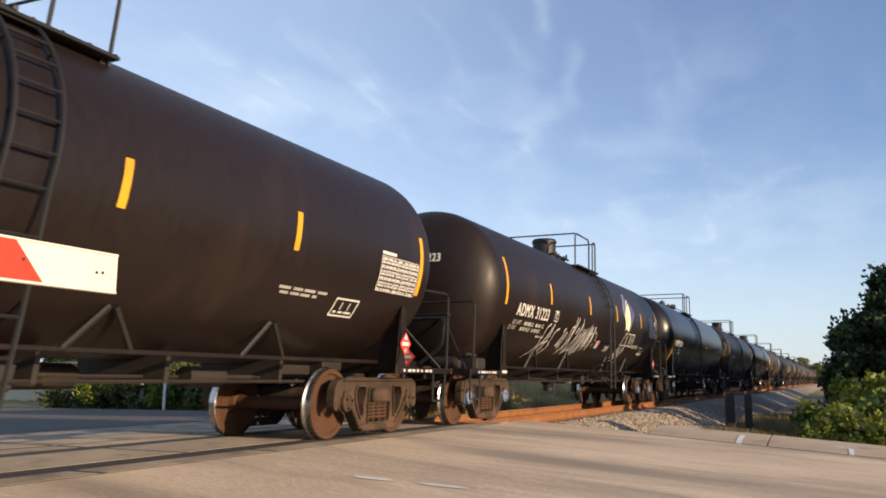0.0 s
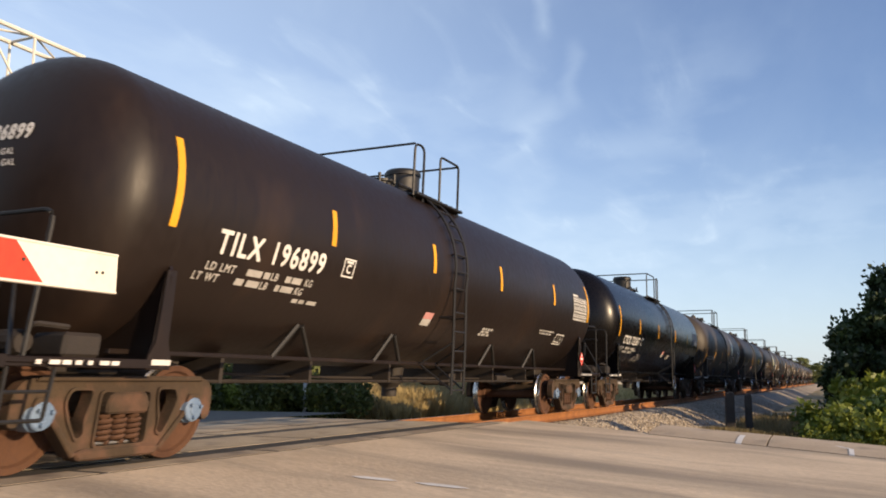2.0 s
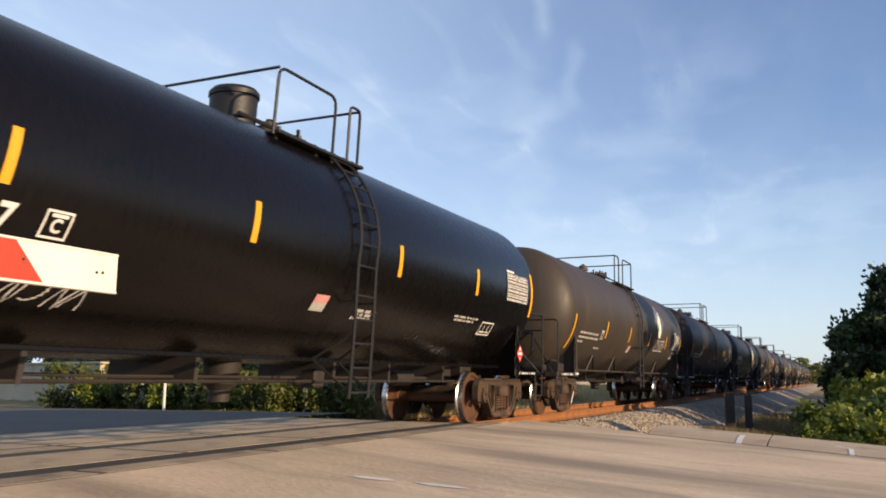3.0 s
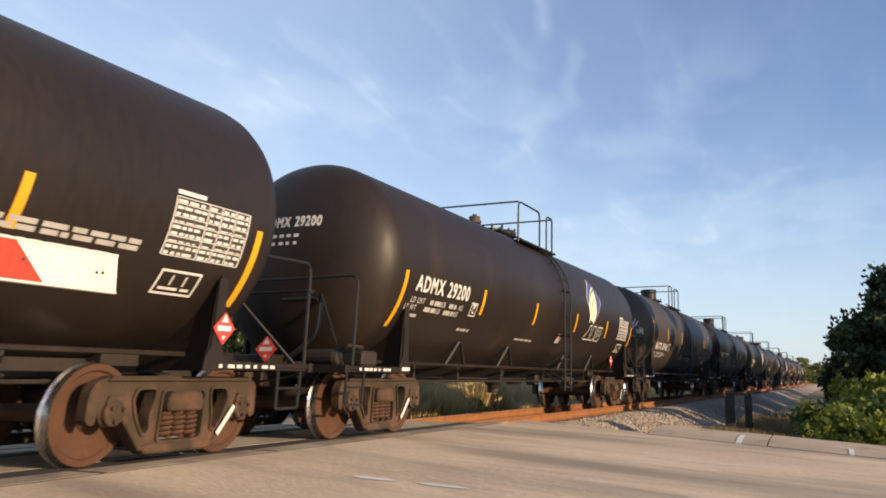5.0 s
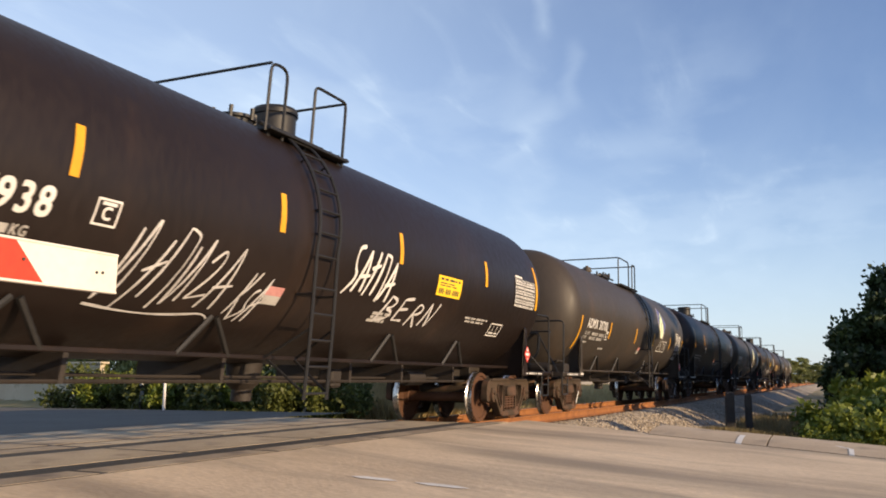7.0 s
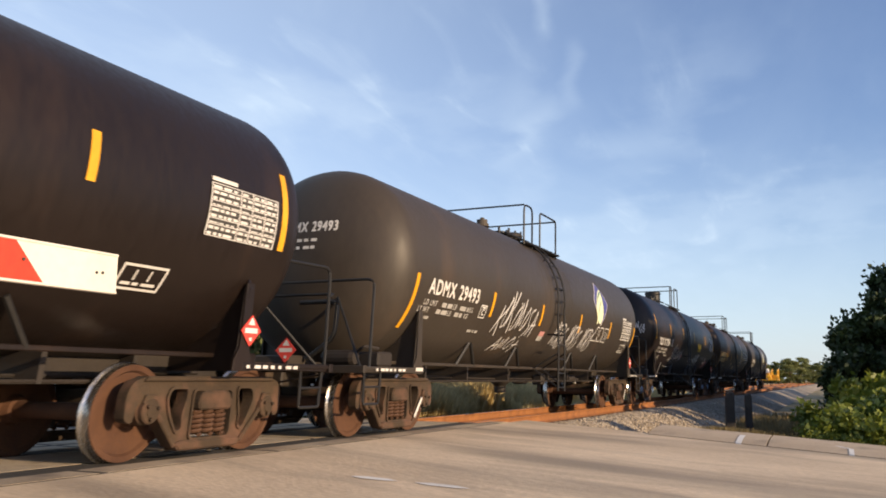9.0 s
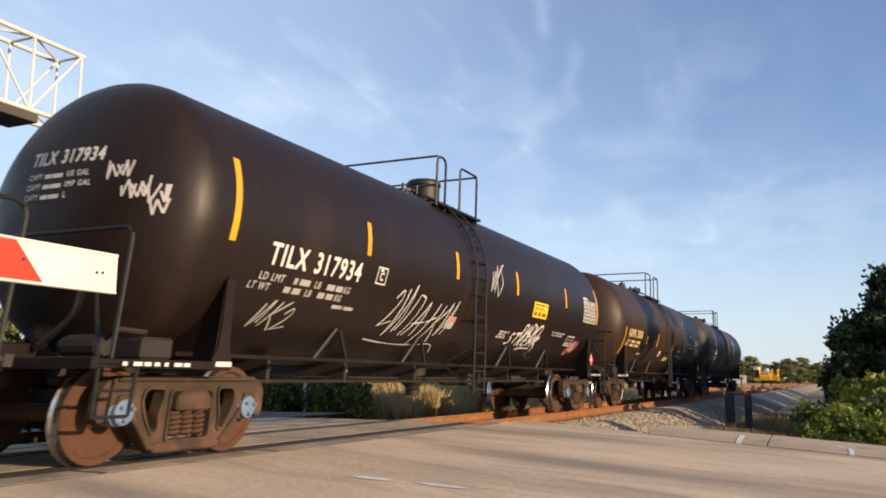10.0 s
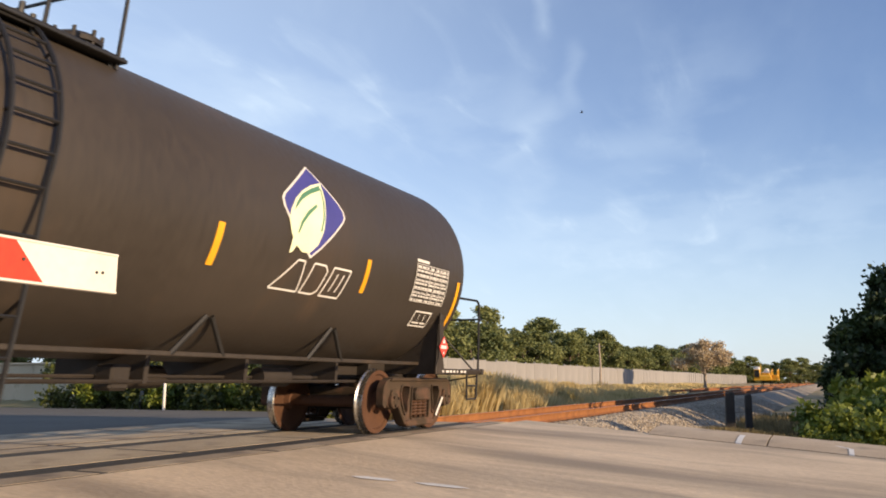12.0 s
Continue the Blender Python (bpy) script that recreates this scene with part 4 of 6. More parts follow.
def ladder_mesh(y):
    """Stringers of the side ladder, which follow the tank's curve up to the walkway."""
    bm = bmesh.new()
    top = [on_tank(0, radians(a), 0.07) for a in range(-8, 66, 6)]
    low = [(1.57, 0, 0.55), (1.575, 0, 1.3)]
    for s in (-0.23, 0.23):
        pts = [(x, y + s, z) for x, _, z in low] + [(p.x, y + s, p.z) for p in top]
        tube(bm, pts, 0.022, 6)
        tube(bm, [(1.575, y + s, 1.35), (1.05, y + s * 1.35, 1.03)], 0.018, 5)
        tube(bm, [(1.572, y + s, 0.62), (1.05, y + s * 1.2, 1.0)], 0.016, 5)
        tube(bm, [(1.572, y + s, 1.75), (1.33, y + s, 1.75)], 0.016, 5)
        for a in (10, 36):
            tube(bm, [on_tank(y + s, radians(a), 0.07), on_tank(y + s, radians(a), -0.02)], 0.014, 5)
    return mesh_of(bm, "ladder", M_BLACK_PIPE, True)


def rung_mesh():
    bm = bmesh.new()
    tube(bm, [(0, -0.23, 0), (0, 0.23, 0)], 0.015, 6)
    return mesh_of(bm, "rung", M_BLACK_PIPE)


def build_ladder(car, yl):
    lad = part("ladder", shared("ladder_%.2f" % yl, lambda: ladder_mesh(yl)), car)
    spots = [(1.572, z) for z in (0.62, 0.92, 1.22, 1.52, 1.82)]
    spots += [(p.x, p.z) for p in [on_tank(0, radians(a), 0.07) for a in range(-10, 62, 10)]]
    for x, z in spots:
        part("rung", shared("rung", rung_mesh), lad, pose(x, yl, z))


def diamond_mesh(half):
    """Red diamond with a white middle band and white point."""
    bm = bmesh.new()
    t = 0.006
    prism(bm, [(-half, 0), (0, half), (half, 0), (0, -half)], 0, t, mat=1)

    def white(pts):
        bm.faces.new([bm.verts.new((t + 0.002, a * half, b * half)) for a, b in pts])
    white([(-0.62, -0.16), (0.62, -0.16), (0.62, 0.16), (-0.62, 0.16)])
    white([(-0.34, 0.36), (0.34, 0.36), (0.05, 0.82), (-0.05, 0.82)])
    white([(-0.12, -0.66), (0.12, -0.66), (0.12, -0.44), (-0.12, -0.44)])
    return mesh_of(bm, "placard", [M_PLACARD, M_PLACARD_RED])


def leaf_logo(y):
    """A leaf emblem over three outlined sloping shapes."""
    bm = bmesh.new()

    def o(pts, mat, lift):
        film(bm, [(y + u, v) for u, v in pts], lift, mat)
    diamond = [(0.04, 0.88), (-0.32, 0.60), (-0.62, 0.36), (-0.66, 0.29), (-0.63, 0.20), (-0.48, 0.03), (-0.15, -0.22), (0.01, -0.32), (0.20, -0.18), (0.45, 0.03), (0.65, 0.21), (0.70, 0.28), (0.68, 0.36), (0.58, 0.46), (0.27, 0.69)]
    leaf = [(0.23, 0.67), (-0.02, 0.58), (-0.24, 0.46), (-0.40, 0.33), (-0.50, 0.18), (-0.52, 0.06), (-0.46, -0.08), (-0.35, -0.19), (-0.19, -0.27), (-0.04, -0.26), (0.10, -0.15), (0.19, 0.03), (0.23, 0.24), (0.25, 0.45)]

    def shrunk(pts, k, c):
        return [(c[0] + (u - c[0]) * k, c[1] + (v - c[1]) * k) for u, v in pts]
    o(diamond, 0, 0.006)
    o(shrunk(diamond, 0.94, (0.02, 0.28)), 1, 0.010)
    o(leaf, 2, 0.014)
    o([(-0.42, -0.10), (-0.43, -0.31), (-0.38, -0.29), (-0.29, -0.17)], 2, 0.014)
    o([(0.18, 0.62), (-0.04, 0.53), (-0.25, 0.42), (-0.38, 0.29), (-0.44, 0.18), (-0.27, 0.34), (-0.08, 0.45), (0.17, 0.55)], 3, 0.018)
    o([(0.18, 0.58), (0.19, 0.40), (0.17, 0.20), (0.12, 0.02), (0.15, 0.02), (0.20, 0.20), (0.215, 0.40), (0.205, 0.58)], 3, 0.018)
    o([(0.03, 0.34), (-0.16, 0.22), (-0.29, 0.08), (-0.34, -0.06), (-0.32, -0.07), (-0.25, 0.06), (-0.13, 0.18), (0.05, 0.31)], 3, 0.018)

    def line(p, q, w=0.03):
        (u0, v0), (u1, v1) = p, q
        n = Vector((u1 - u0, v1 - v0)).normalized() * w / 2
        film(bm, [(y + u0 - n.y, v0 + n.x), (y + u1 - n.y, v1 + n.x), (y + u1 + n.y, v1 - n.x), (y + u0 + n.y, v0 - n.x)], 0.007, 0)
    shapes = (
        [(-0.56, -0.73), (-0.20, -0.36), (-0.06, -0.36), (-0.02, -0.73)],
        [(0.04, -0.73), (0.14, -0.36), (0.38, -0.36), (0.45, -0.42), (0.38, -0.68), (0.30, -0.73)],
        [(0.46, -0.73), (0.58, -0.36), (0.98, -0.36), (0.88, -0.73)],
    )
    for q in shapes:
        for m, n in zip(q, q[1:] + q[:1]):
            line(m, n, 0.024)
    line((0.62, -0.66), (0.70, -0.43), 0.022)
    line((0.76, -0.66), (0.84, -0.43), 0.022)
    return mesh_of(bm, "emblem", [M_STENCIL, M_LOGO_BLUE, M_LOGO_CREAM, M_LOGO_GREEN])


def gold_logo(y):
    """A teardrop outline round a gold diamond with dark dots, and three outlined shapes beside it."""
    bm = bmesh.new()

    def o(pts, mat, lift):
        film(bm, [(y + u, v) for u, v in pts], lift, mat)
    drop = [(-0.03, 0.64), (-0.28, 0.30), (-0.60, -0.06), (-0.42, -0.36), (-0.05, -0.66), (0.02, -0.90), (0.10, -0.70), (0.46, -0.44), (0.74, -0.18), (0.46, 0.10), (0.14, 0.38)]
    c = (0.05, -0.12)
    inner = [(c[0] + (u - c[0]) * 0.91, c[1] + (v - c[1]) * 0.92) for u, v in drop]
    for k in range(len(drop)):
        m = (k + 1) % len(drop)
        o([drop[k], drop[m], inner[m], inner[k]], 0, 0.006)
    o([(0.05, 0.27), (-0.40, -0.12), (0.06, -0.58), (0.54, -0.17)], 1, 0.007)
    for u, v in ((0.05, 0.06), (-0.17, -0.14), (0.06, -0.36), (0.29, -0.16)):
        o([(u + 0.11 * math.cos(w), v + 0.095 * math.sin(w)) for w in [n * math.pi / 5 for n in range(10)]], 2, 0.011)
    for x0, x1 in ((1.0, 1.45), (1.56, 1.96), (2.06, 2.52)):
        q = [(x0, -0.26), (x0 + 0.04, 0.08), (x1, 0.08), (x1, -0.26)]
        for (u0, v0), (u1, v1) in zip(q, q[1:] + q[:1]):
            n = Vector((u1 - u0, v1 - v0)).normalized() * 0.02
            o([(u0 - n.y, v0 + n.x), (u1 - n.y, v1 + n.x), (u1 + n.y, v1 - n.x), (u0 + n.y, v0 - n.x)], 0, 0.006)
    rng = random.Random(5)
    bars_on_tank(bm, y + 0.95, -15.5, 1.4, 0.06, rng, 1)
    bars_on_tank(bm, y - 1.2, -24, 0.9, 0.04, rng, 1)
    return mesh_of(bm, "emblem", [M_STENCIL, M_GOLD_STENCIL, M_BLACK_PRINT])


def scrawl(y, deg, length, height, seed, mat, strokes=9, wide=0.026):
    """Quick slanted spray-can strokes on the tank's side."""
    rng = random.Random(seed)
    bm = bmesh.new()
    h0 = radians(deg) * TANK_R
    lift = 0.006
    for k in range(strokes):
        u = y + length * (k + rng.uniform(-0.15, 0.25)) / strokes
        cell = length / strokes
        kind = rng.random()
        pts = []
        if kind < 0.5:
            n = rng.randint(3, 6)
            for j in range(n):
                up = 0.5 if j % 2 else -0.5
                hgt = height * up * rng.uniform(0.55, 1.0)
                pts.append((u + cell * 1.25 * j / n + hgt * 0.35 + rng.uniform(-0.02, 0.02), h0 + hgt))
        elif kind < 0.8:
            r, sp = height * rng.uniform(0.22, 0.42), rng.uniform(3.5, 6.2)
            a0 = rng.uniform(0, 6)
            cy = h0 + rng.uniform(-0.15, 0.15) * height
            pts = [(u + cell * 0.5 + r * math.cos(a0 + sp * j / 12) * 0.9 + 0.3 * r * math.sin(a0 + sp * j / 12), cy + r * math.sin(a0 + sp * j / 12)) for j in range(13)]
        else:
            pts = [(u - 0.05, h0 - height * 0.3 * rng.random()), (u + cell * 0.8, h0 + height * rng.uniform(-0.1, 0.3)), (u + cell * 1.6, h0 + height * rng.uniform(-0.3, 0.2))]
        fine = []
        for (p0, q0), (p1, q1) in zip(pts, pts[1:]):
            for j in range(4):
                t = j / 4
                fine.append((p0 + (p1 - p0) * t + 0.012 * math.sin(7 * t + k), q0 + (q1 - q0) * t))
        fine.append(pts[-1])
        lift += 0.0005
        w = wide * rng.uniform(0.35, 0.6)
        rows = []
        for n, (p0, q0) in enumerate(fine):
            (pa, qa), (pb, qb) = fine[max(0, n - 1)], fine[min(len(fine) - 1, n + 1)]
            v = Vector((pb - pa, qb - qa))
            v = (v.normalized() if v.length > 1e-5 else Vector((1, 0))) * w * (0.75 + 0.3 * math.sin(n * 1.3 + k))
            lift += 0.00003
            rows.append([bm.verts.new(on_tank(uu, hh / TANK_R, lift)) for uu, hh in ((p0 - v.y, q0 + v.x), (p0 + v.y, q0 - v.x))])
        for r, s in zip(rows, rows[1:]):
            bm.faces.new((r[0], s[0], s[1], r[1]))
    return mesh_of(bm, "graffiti", mat)


def bolt_mesh():
    bm = bmesh.new()
    lathe(bm, [(0.022, 0.1), (0.022, 0.30)], "z", 6)
    return mesh_of(bm, "bolt", M_DARK_STEEL)


def ribbon(bm, pts, wide, lift):
    """One spray-can line through points of (u, height along the arc)."""
    fine = [Vector(p) for p in pts]
    for _ in range(2):
        out = [fine[0]]
        for a, b in zip(fine, fine[1:]):
            out += [a * 0.75 + b * 0.25, a * 0.25 + b * 0.75]
        fine = out + [fine[-1]]
    rows = []
    for n, p in enumerate(fine):
        v = fine[min(n + 1, len(fine) - 1)] - fine[max(n - 1, 0)]
        v = (v.normalized() if v.length > 1e-5 else Vector((1, 0))) * wide * 0.5 * (0.85 + 0.25 * math.sin(n * 0.6))
        lift += 0.00004
        rows.append([bm.verts.new(on_tank(q.x, q.y / TANK_R, lift)) for q in (p + Vector((-v.y, v.x)), p - Vector((-v.y, v.x)))])
    for r, q in zip(rows, rows[1:]):
        bm.faces.new((r[0], q[0], q[1], r[1]))


STROKES = (
    (((0, 0), (0.06, 1), (0.12, 1), (0.5, 0.95), (0.55, 0.9), (0.6, -0.1)),),
    (((0, 0.9), (0.15, 0.0), (0.17, 0.0), (0.42, 1.0), (0.44, 1.0), (0.55, 0.1)),),
    (((0.6, 0.92), (0.1, 0.85), (0.2, 0.5), (0.62, 0.3), (0.1, -0.1)),),
    (((0.5, 0.9), (0.05, 0.6), (0.15, 0.02), (0.55, 0.2), (0.62, 0.8), (0.3, 0.97)),),
    (((0, 0.0), (0.3, 1.0), (0.32, 1.0), (0.6, 0)), ((0.0, 0.38), (0.75, 0.46))),
    (((0.12, 1), (0.0, 0.0)), ((0.7, 1.0), (0.12, 0.48), (0.14, 0.46), (0.85, -0.15))),
    (((0.0, 0.75), (0.3, 1.0), (0.5, 0.7), (0.1, 0.1), (0.12, 0.05), (0.75, 0.2)),),
    (((0.3, 1.1), (0.2, -0.15)), ((0.0, 0.6), (0.6, 0.75))),
)


def looped(y, deg, length, height, seed, mat, signs=5, wide=0.03, tail=True):
    """A tag of quick slanted hooks, arches and spikes, with a sweeping underline."""
    rng = random.Random(seed)
    bm = bmesh.new()
    h0 = radians(deg) * TANK_R - height * 0.5
    cell = length / signs
    lift, last = 0.006, None
    for k in range(signs):
        pick = rng.choice([q for q in range(len(STROKES)) if q != last])
        last = pick
        tall, drop = rng.uniform(0.8, 1.15), rng.uniform(-0.1, 0.1)
        for stroke in STROKES[pick]:
            ribbon(bm, [(y + cell * (k + a * 1.35) + 0.33 * b * height + rng.uniform(-0.015, 0.015), h0 + (b * tall + drop) * height + rng.uniform(-0.02, 0.02)) for a, b in stroke], wide, lift)
            lift += 0.0008
    if tail:
        e = [(y + length * t, h0 - height * (0.16 + 0.10 * math.sin(math.pi * t) - 0.05 * t)) for t in (0.0, 0.25, 0.5, 0.75, 1.0)]
        ribbon(bm, e + [(y + length * 1.08, h0 - height * 0.4)], wide, lift)
    return mesh_of(bm, "graffiti", mat)


GLYPHS = {
    "A": (((0, -0.05), (0.38, 1), (0.62, 0)), ((0.08, 0.35), (0.7, 0.42))),
    "B": (((-0.1, -0.05), (0.15, 1.0), (0.18, 1.0), (0.62, 0.88), (0.5, 0.6), (0.1, 0.52), (0.66, 0.42), (0.5, 0.08), (-0.1, -0.02)),),
    "E": (((0.66, 0.98), (0.14, 0.9), (0.1, 0.88), (0.0, 0.05), (0.02, 0.02), (0.6, 0.04)), ((0.05, 0.48), (0.56, 0.54))),
    "K": (((0.12, 1.0), (0.0, 0.0)), ((0.7, 1.0), (0.06, 0.46), (0.08, 0.45), (0.75, 0.2), (0.9, -0.5))),
    "N": (((-0.05, 0), (0.12, 1), (0.14, 1), (0.42, 0), (0.44, 0), (0.72, 1.05))),
    "R": (((0, 0), (0.14, 1), (0.62, 0.86), (0.5, 0.55), (0.08, 0.5), (0.12, 0.5), (0.66, -0.05)),),
    "S": (((0.62, 0.95), (0.2, 0.98), (0.05, 0.7), (0.5, 0.45), (0.42, 0.06), (-0.1, 0.0)),),
    "T": (((-0.1, 0.92), (0.75, 1.02)), ((0.34, 0.98), (0.26, 0.0))),
}
GLYPHS["N"] = (GLYPHS["N"],)


def sprayed(text, y, deg, length, height, mat, wide=0.03, sweep=False):
    """A word in loose spray-can capitals."""
    bm = bmesh.new()
    h0 = radians(deg) * TANK_R
    cell = length / len(text)
    lift = 0.006
    for k, ch in enumerate(text):
        for line in GLYPHS[ch]:
            ribbon(bm, [(y + cell * (k + a * 1.05) + 0.28 * b * height, h0 + (b + 0.08 * math.sin(k * 2.1)) * height) for a, b in line], wide, lift)
            lift += 0.001
    if sweep:
        ribbon(bm, [(y + length * 0.45, h0 - height * 0.45), (y + length * 0.55, h0 - height * 0.25), (y + length * 0.85, h0 - height * 0.22)], wide, lift)
    return mesh_of(bm, "graffiti", mat)


def build_car(index, spec):
    colour = spec["body"]
    words = {"brown": "dusty brown", "grey": "faded grey", "black": "glossy black", "soot": "sooty black-brown", "rust": "reddish brown", "satin": "satin black"}[colour]
    extra = spec.get("note", "with yellow reflective strips")
    car = thing("tank_car", f"{words} railway tank car {extra}", "tank car", group="tank cars of the train")
    low = spec.get("low", False)
    kind = "long" if low else "short"
    part("tank", shared("tank_" + colour, lambda: tank_mesh(BODY[colour])), car)
    uf = shared("underframe_" + colour, lambda: underframe_meshes(BODY[colour]))
    for turn in (0, 180):
        part("stub_sill", uf["centre_sill"], car, pose(0, 0, 0, 0, 0, turn))
    for y in (-5.2, -3.4, -1.2, 1.6, 3.2, 5.2):
        part("pipe_hanger", uf["hanger"], car, pose(0, y, 0))
    for s in (-1, 1):
        part("side_sill", uf["side_sill"], car, pose(s * 0.98, 0, 0, 0, 0, 0 if s > 0 else 180))
        for e in (-1, 1):
            part("body_bolster", uf["bolster"], car, pose(0, e * 7.0, 0, 0, 0, 0 if s > 0 else 180))
    for e in (-1, 1):
        turn = 0 if e > 0 else 180
        part("end_platform", uf["end_platform"], car, pose(0, 0, 0, 0, 0, turn))
        if e > 0:
            part("end_handrail", uf["end_handrail"], car)
        else:
            for piece in ("cross_rail", "end_brace", "vent_pipe", "brake_gear"):
                part(piece, uf[piece], car, pose(0, 0, 0, 0, 0, turn))
        part("coupler", uf["coupler"], car, pose(0, 0, 0, 0, 0, turn))
        part("air_hose", uf["air_hose"], car, pose(0, 0, 0, 0, 0, turn))
        for s in (-1, 1):
            if e > 0:
                part("grab_iron", uf["grab_iron"], car, pose(s * 1.37, 0, 0))
            part("sill_step", uf["sill_step"], car, pose(s * 1.37, 0, 0, 0, 0, turn))
    part("brake_pipe", uf["brake_pipe"], car)
    part("brake_cylinder", uf["brake_cylinder"], car)
    part("air_reservoir", uf["reservoir"], car)
    part("control_valve", uf["valve"], car)
    part("bottom_outlet", uf["outlet"], car)
    if not spec.get("bare"):
        for y in (-4.4, -2.0, 1.9, 4.3):
            part("sill_strut", uf["sill_strut"], car, pose(0, y, 0))
    key = spec.get("rails", "near" if low else "mid")
    a, b, c, d, yl = {"near": (-1.25, -0.70, -0.15, 1.06, -0.43), "mid": (-1.15, 0.45, 0.98, 1.26, 0.72), "high": (-0.75, 0.60, 0.98, 1.26, 0.72), "gold": (-1.85, -0.96, -0.37, 0.41, -0.79), "tilx": (-1.35, -1.0, -0.36, 0.42, -0.68), "wide": (-1.15, -0.15, 0.73, 1.46, 0.36), "natx": (-1.15, -0.42, 0.16, 1.1, -0.13), "late": (-1.18, 0.26, 0.78, 1.2, 0.50), "back": (-1.66, -1.22, -0.62, 0.25, -0.97)}[key]
    for me in shared("top_" + kind + key, lambda: top_meshes(kind, a, b, c, d, yl)).values():
        ob = part(me.name.split(".")[0], me, car)
        if low and ob.name.startswith("protective_housing"):
            for k in range(8):
                w = k * math.pi / 4
                part("bolt", shared("dome_bolt", bolt_mesh), ob, pose(0.265 * math.cos(w), 0.55 + 0.265 * math.sin(w), TANK_Z + TANK_R))
    build_ladder(car, yl)
    sets = build_truck(car, -7.0, spec.get("blue", False), low) + build_truck(car, 7.0, spec.get("blue", False), low)
    bm = bmesh.new()
    tag_at = spec.get("label_at", yl - 0.78)
    patch(bm, tag_at, tag_at + 0.30, -35.5, -31.2, 0.006, 2, 0)
    patch(bm, tag_at, tag_at + 0.30, -31.2, -27.0, 0.006, 2, 1)
    part("warning_label", mesh_of(bm, "warning_label", [M_FADED, M_GOLD_STENCIL if spec.get("gold") else M_SPRAY_PINK]), car, label="small faded white and red label beside the ladder")
    # reflective strips
    style = STYLES[spec.get("style", "low" if low else "high")]
    for k, y in enumerate(spec.get("strips", style["strips"])):
        end = k in (0, 5)
        a0, a1 = style["end"] if end else style["mid"]

        def strip(y=y, a0=a0, a1=a1):
            bm = bmesh.new()
            patch(bm, y - 0.05, y + 0.05, a0, a1, 0.006, 8)
            return mesh_of(bm, "reflective_strip", M_STRIPE)
        part("reflective_strip", shared(f"strip_{y}_{a0}", strip), car)
    # stencils
    rng = random.Random(100 + index)
    ink = M_GOLD_STENCIL if spec.get("gold") else M_STENCIL
    bm = bmesh.new()
    if spec.get("mark"):
        u, deg, h, w = (-6.92, -16, 0.23, 1.95) if low else (-6.52, style["deg"], 0.24, {"C": 2.1, "N": 2.2}.get(spec["mark"][0], 1.95))
        u += spec.get("mark_on", 0)
        word_on_tank(bm, spec["mark"], u, deg, h, w, fat=0.014)
    else:
        u, deg = -6.6, style["deg"]
    tagged(part("reporting_mark", mesh_of(bm, "reporting_mark", ink), car), kind="stuff")
    bm = bmesh.new()
    for k, (a, text) in enumerate(((7, "LD LMT"), (11.5, "LT WT"))):
        if spec.get("mark"):
            at = u - 0.05 - 0.12 * k
            word_on_tank(bm, text, at, deg - a + 0.3, 0.085, 0.46 if k == 0 else 0.38, fat=0.006)
            bars_on_tank(bm, at + 0.66, deg - a + 0.5, 0.40, 0.075, rng)
            word_on_tank(bm, "LB", at + 1.08, deg - a + 0.3, 0.085, 0.13, fat=0.006)
            bars_on_tank(bm, at + 1.36, deg - a + 0.5, 0.36, 0.075, rng)
            word_on_tank(bm, "KG", at + 1.74, deg - a + 0.3, 0.085, 0.15, fat=0.006)
        else:
            bars_on_tank(bm, u - 0.1, deg - a + 0.8, 1.8, 0.05, rng)
    if low:
        bars_on_tank(bm, u - 0.1, deg - 15.2, 0.5, 0.05, rng)
    # notes beside the ladder and towards the trailing end
    for at, a, n in spec.get("lines", ((1.0, -33, 0.5), (1.0, -35.2, 0.42), (0.95, -37.4, 0.5)) if not low else ()):
        bars_on_tank(bm, at, a, n, 0.045, rng)
    bars_on_tank(bm, -4.9, -36 if low else -33, 0.5, 0.05, rng)
    if not low:
        bars_on_tank(bm, 4.0, -27 if not low else -36, 1.0, 0.035, rng)
        bars_on_tank(bm, 4.05, -29.3 if not low else -38.3, 0.8, 0.035, rng)
    tagged(part("load_stencil", mesh_of(bm, "load_stencil", M_GOLD_STENCIL if spec.get("gold") else M_FADED), car, label="small weight stencils, too small to read"), kind="stuff")
    bm = bmesh.new()

    def hollow(y0, y1, a0, a1, w=0.02, skew=0.0):
        d = w / TANK_R * 57.3
        patch(bm, y0, y1, a0, a0 + d, 0.006, 1, 0)
        patch(bm, y0, y1, a1 - d, a1, 0.006, 1, 0)
        patch(bm, y0, y0 + w, a0 + d, a1 - d, 0.006, 3, 0)
        patch(bm, y1 - w, y1, a0 + d, a1 - d, 0.006, 3, 0)
    yb, ab = (-4.76 + spec.get("plate_on", 0), deg - 9.0 + 10 * spec.get("plate_on", 0)) if low else (-4.14, deg + 1)
    hollow(yb, yb + 0.27, ab, ab + 9)
    word_on_tank(bm, "C", yb + 0.075, ab + 2, 0.11, 0.10, fat=0.008)
    bars_on_tank(bm, yb + 0.06, ab + 6.8, 0.16, 0.03, rng)
    part("plate_stencil", mesh_of(bm, "plate_stencil", ink), car)
    bm = bmesh.new()
    yc = 6.15 if low else 5.25
    hollow(yc, yc + 0.56, -37, -27, 0.025)
    bars_on_tank(bm, yc + 0.07, -35, 0.42, 0.03, rng)
    patch(bm, yc + 0.18, yc + 0.20, -33, -29, 0.006, 1)
    patch(bm, yc + 0.36, yc + 0.38, -33, -29, 0.006, 1)
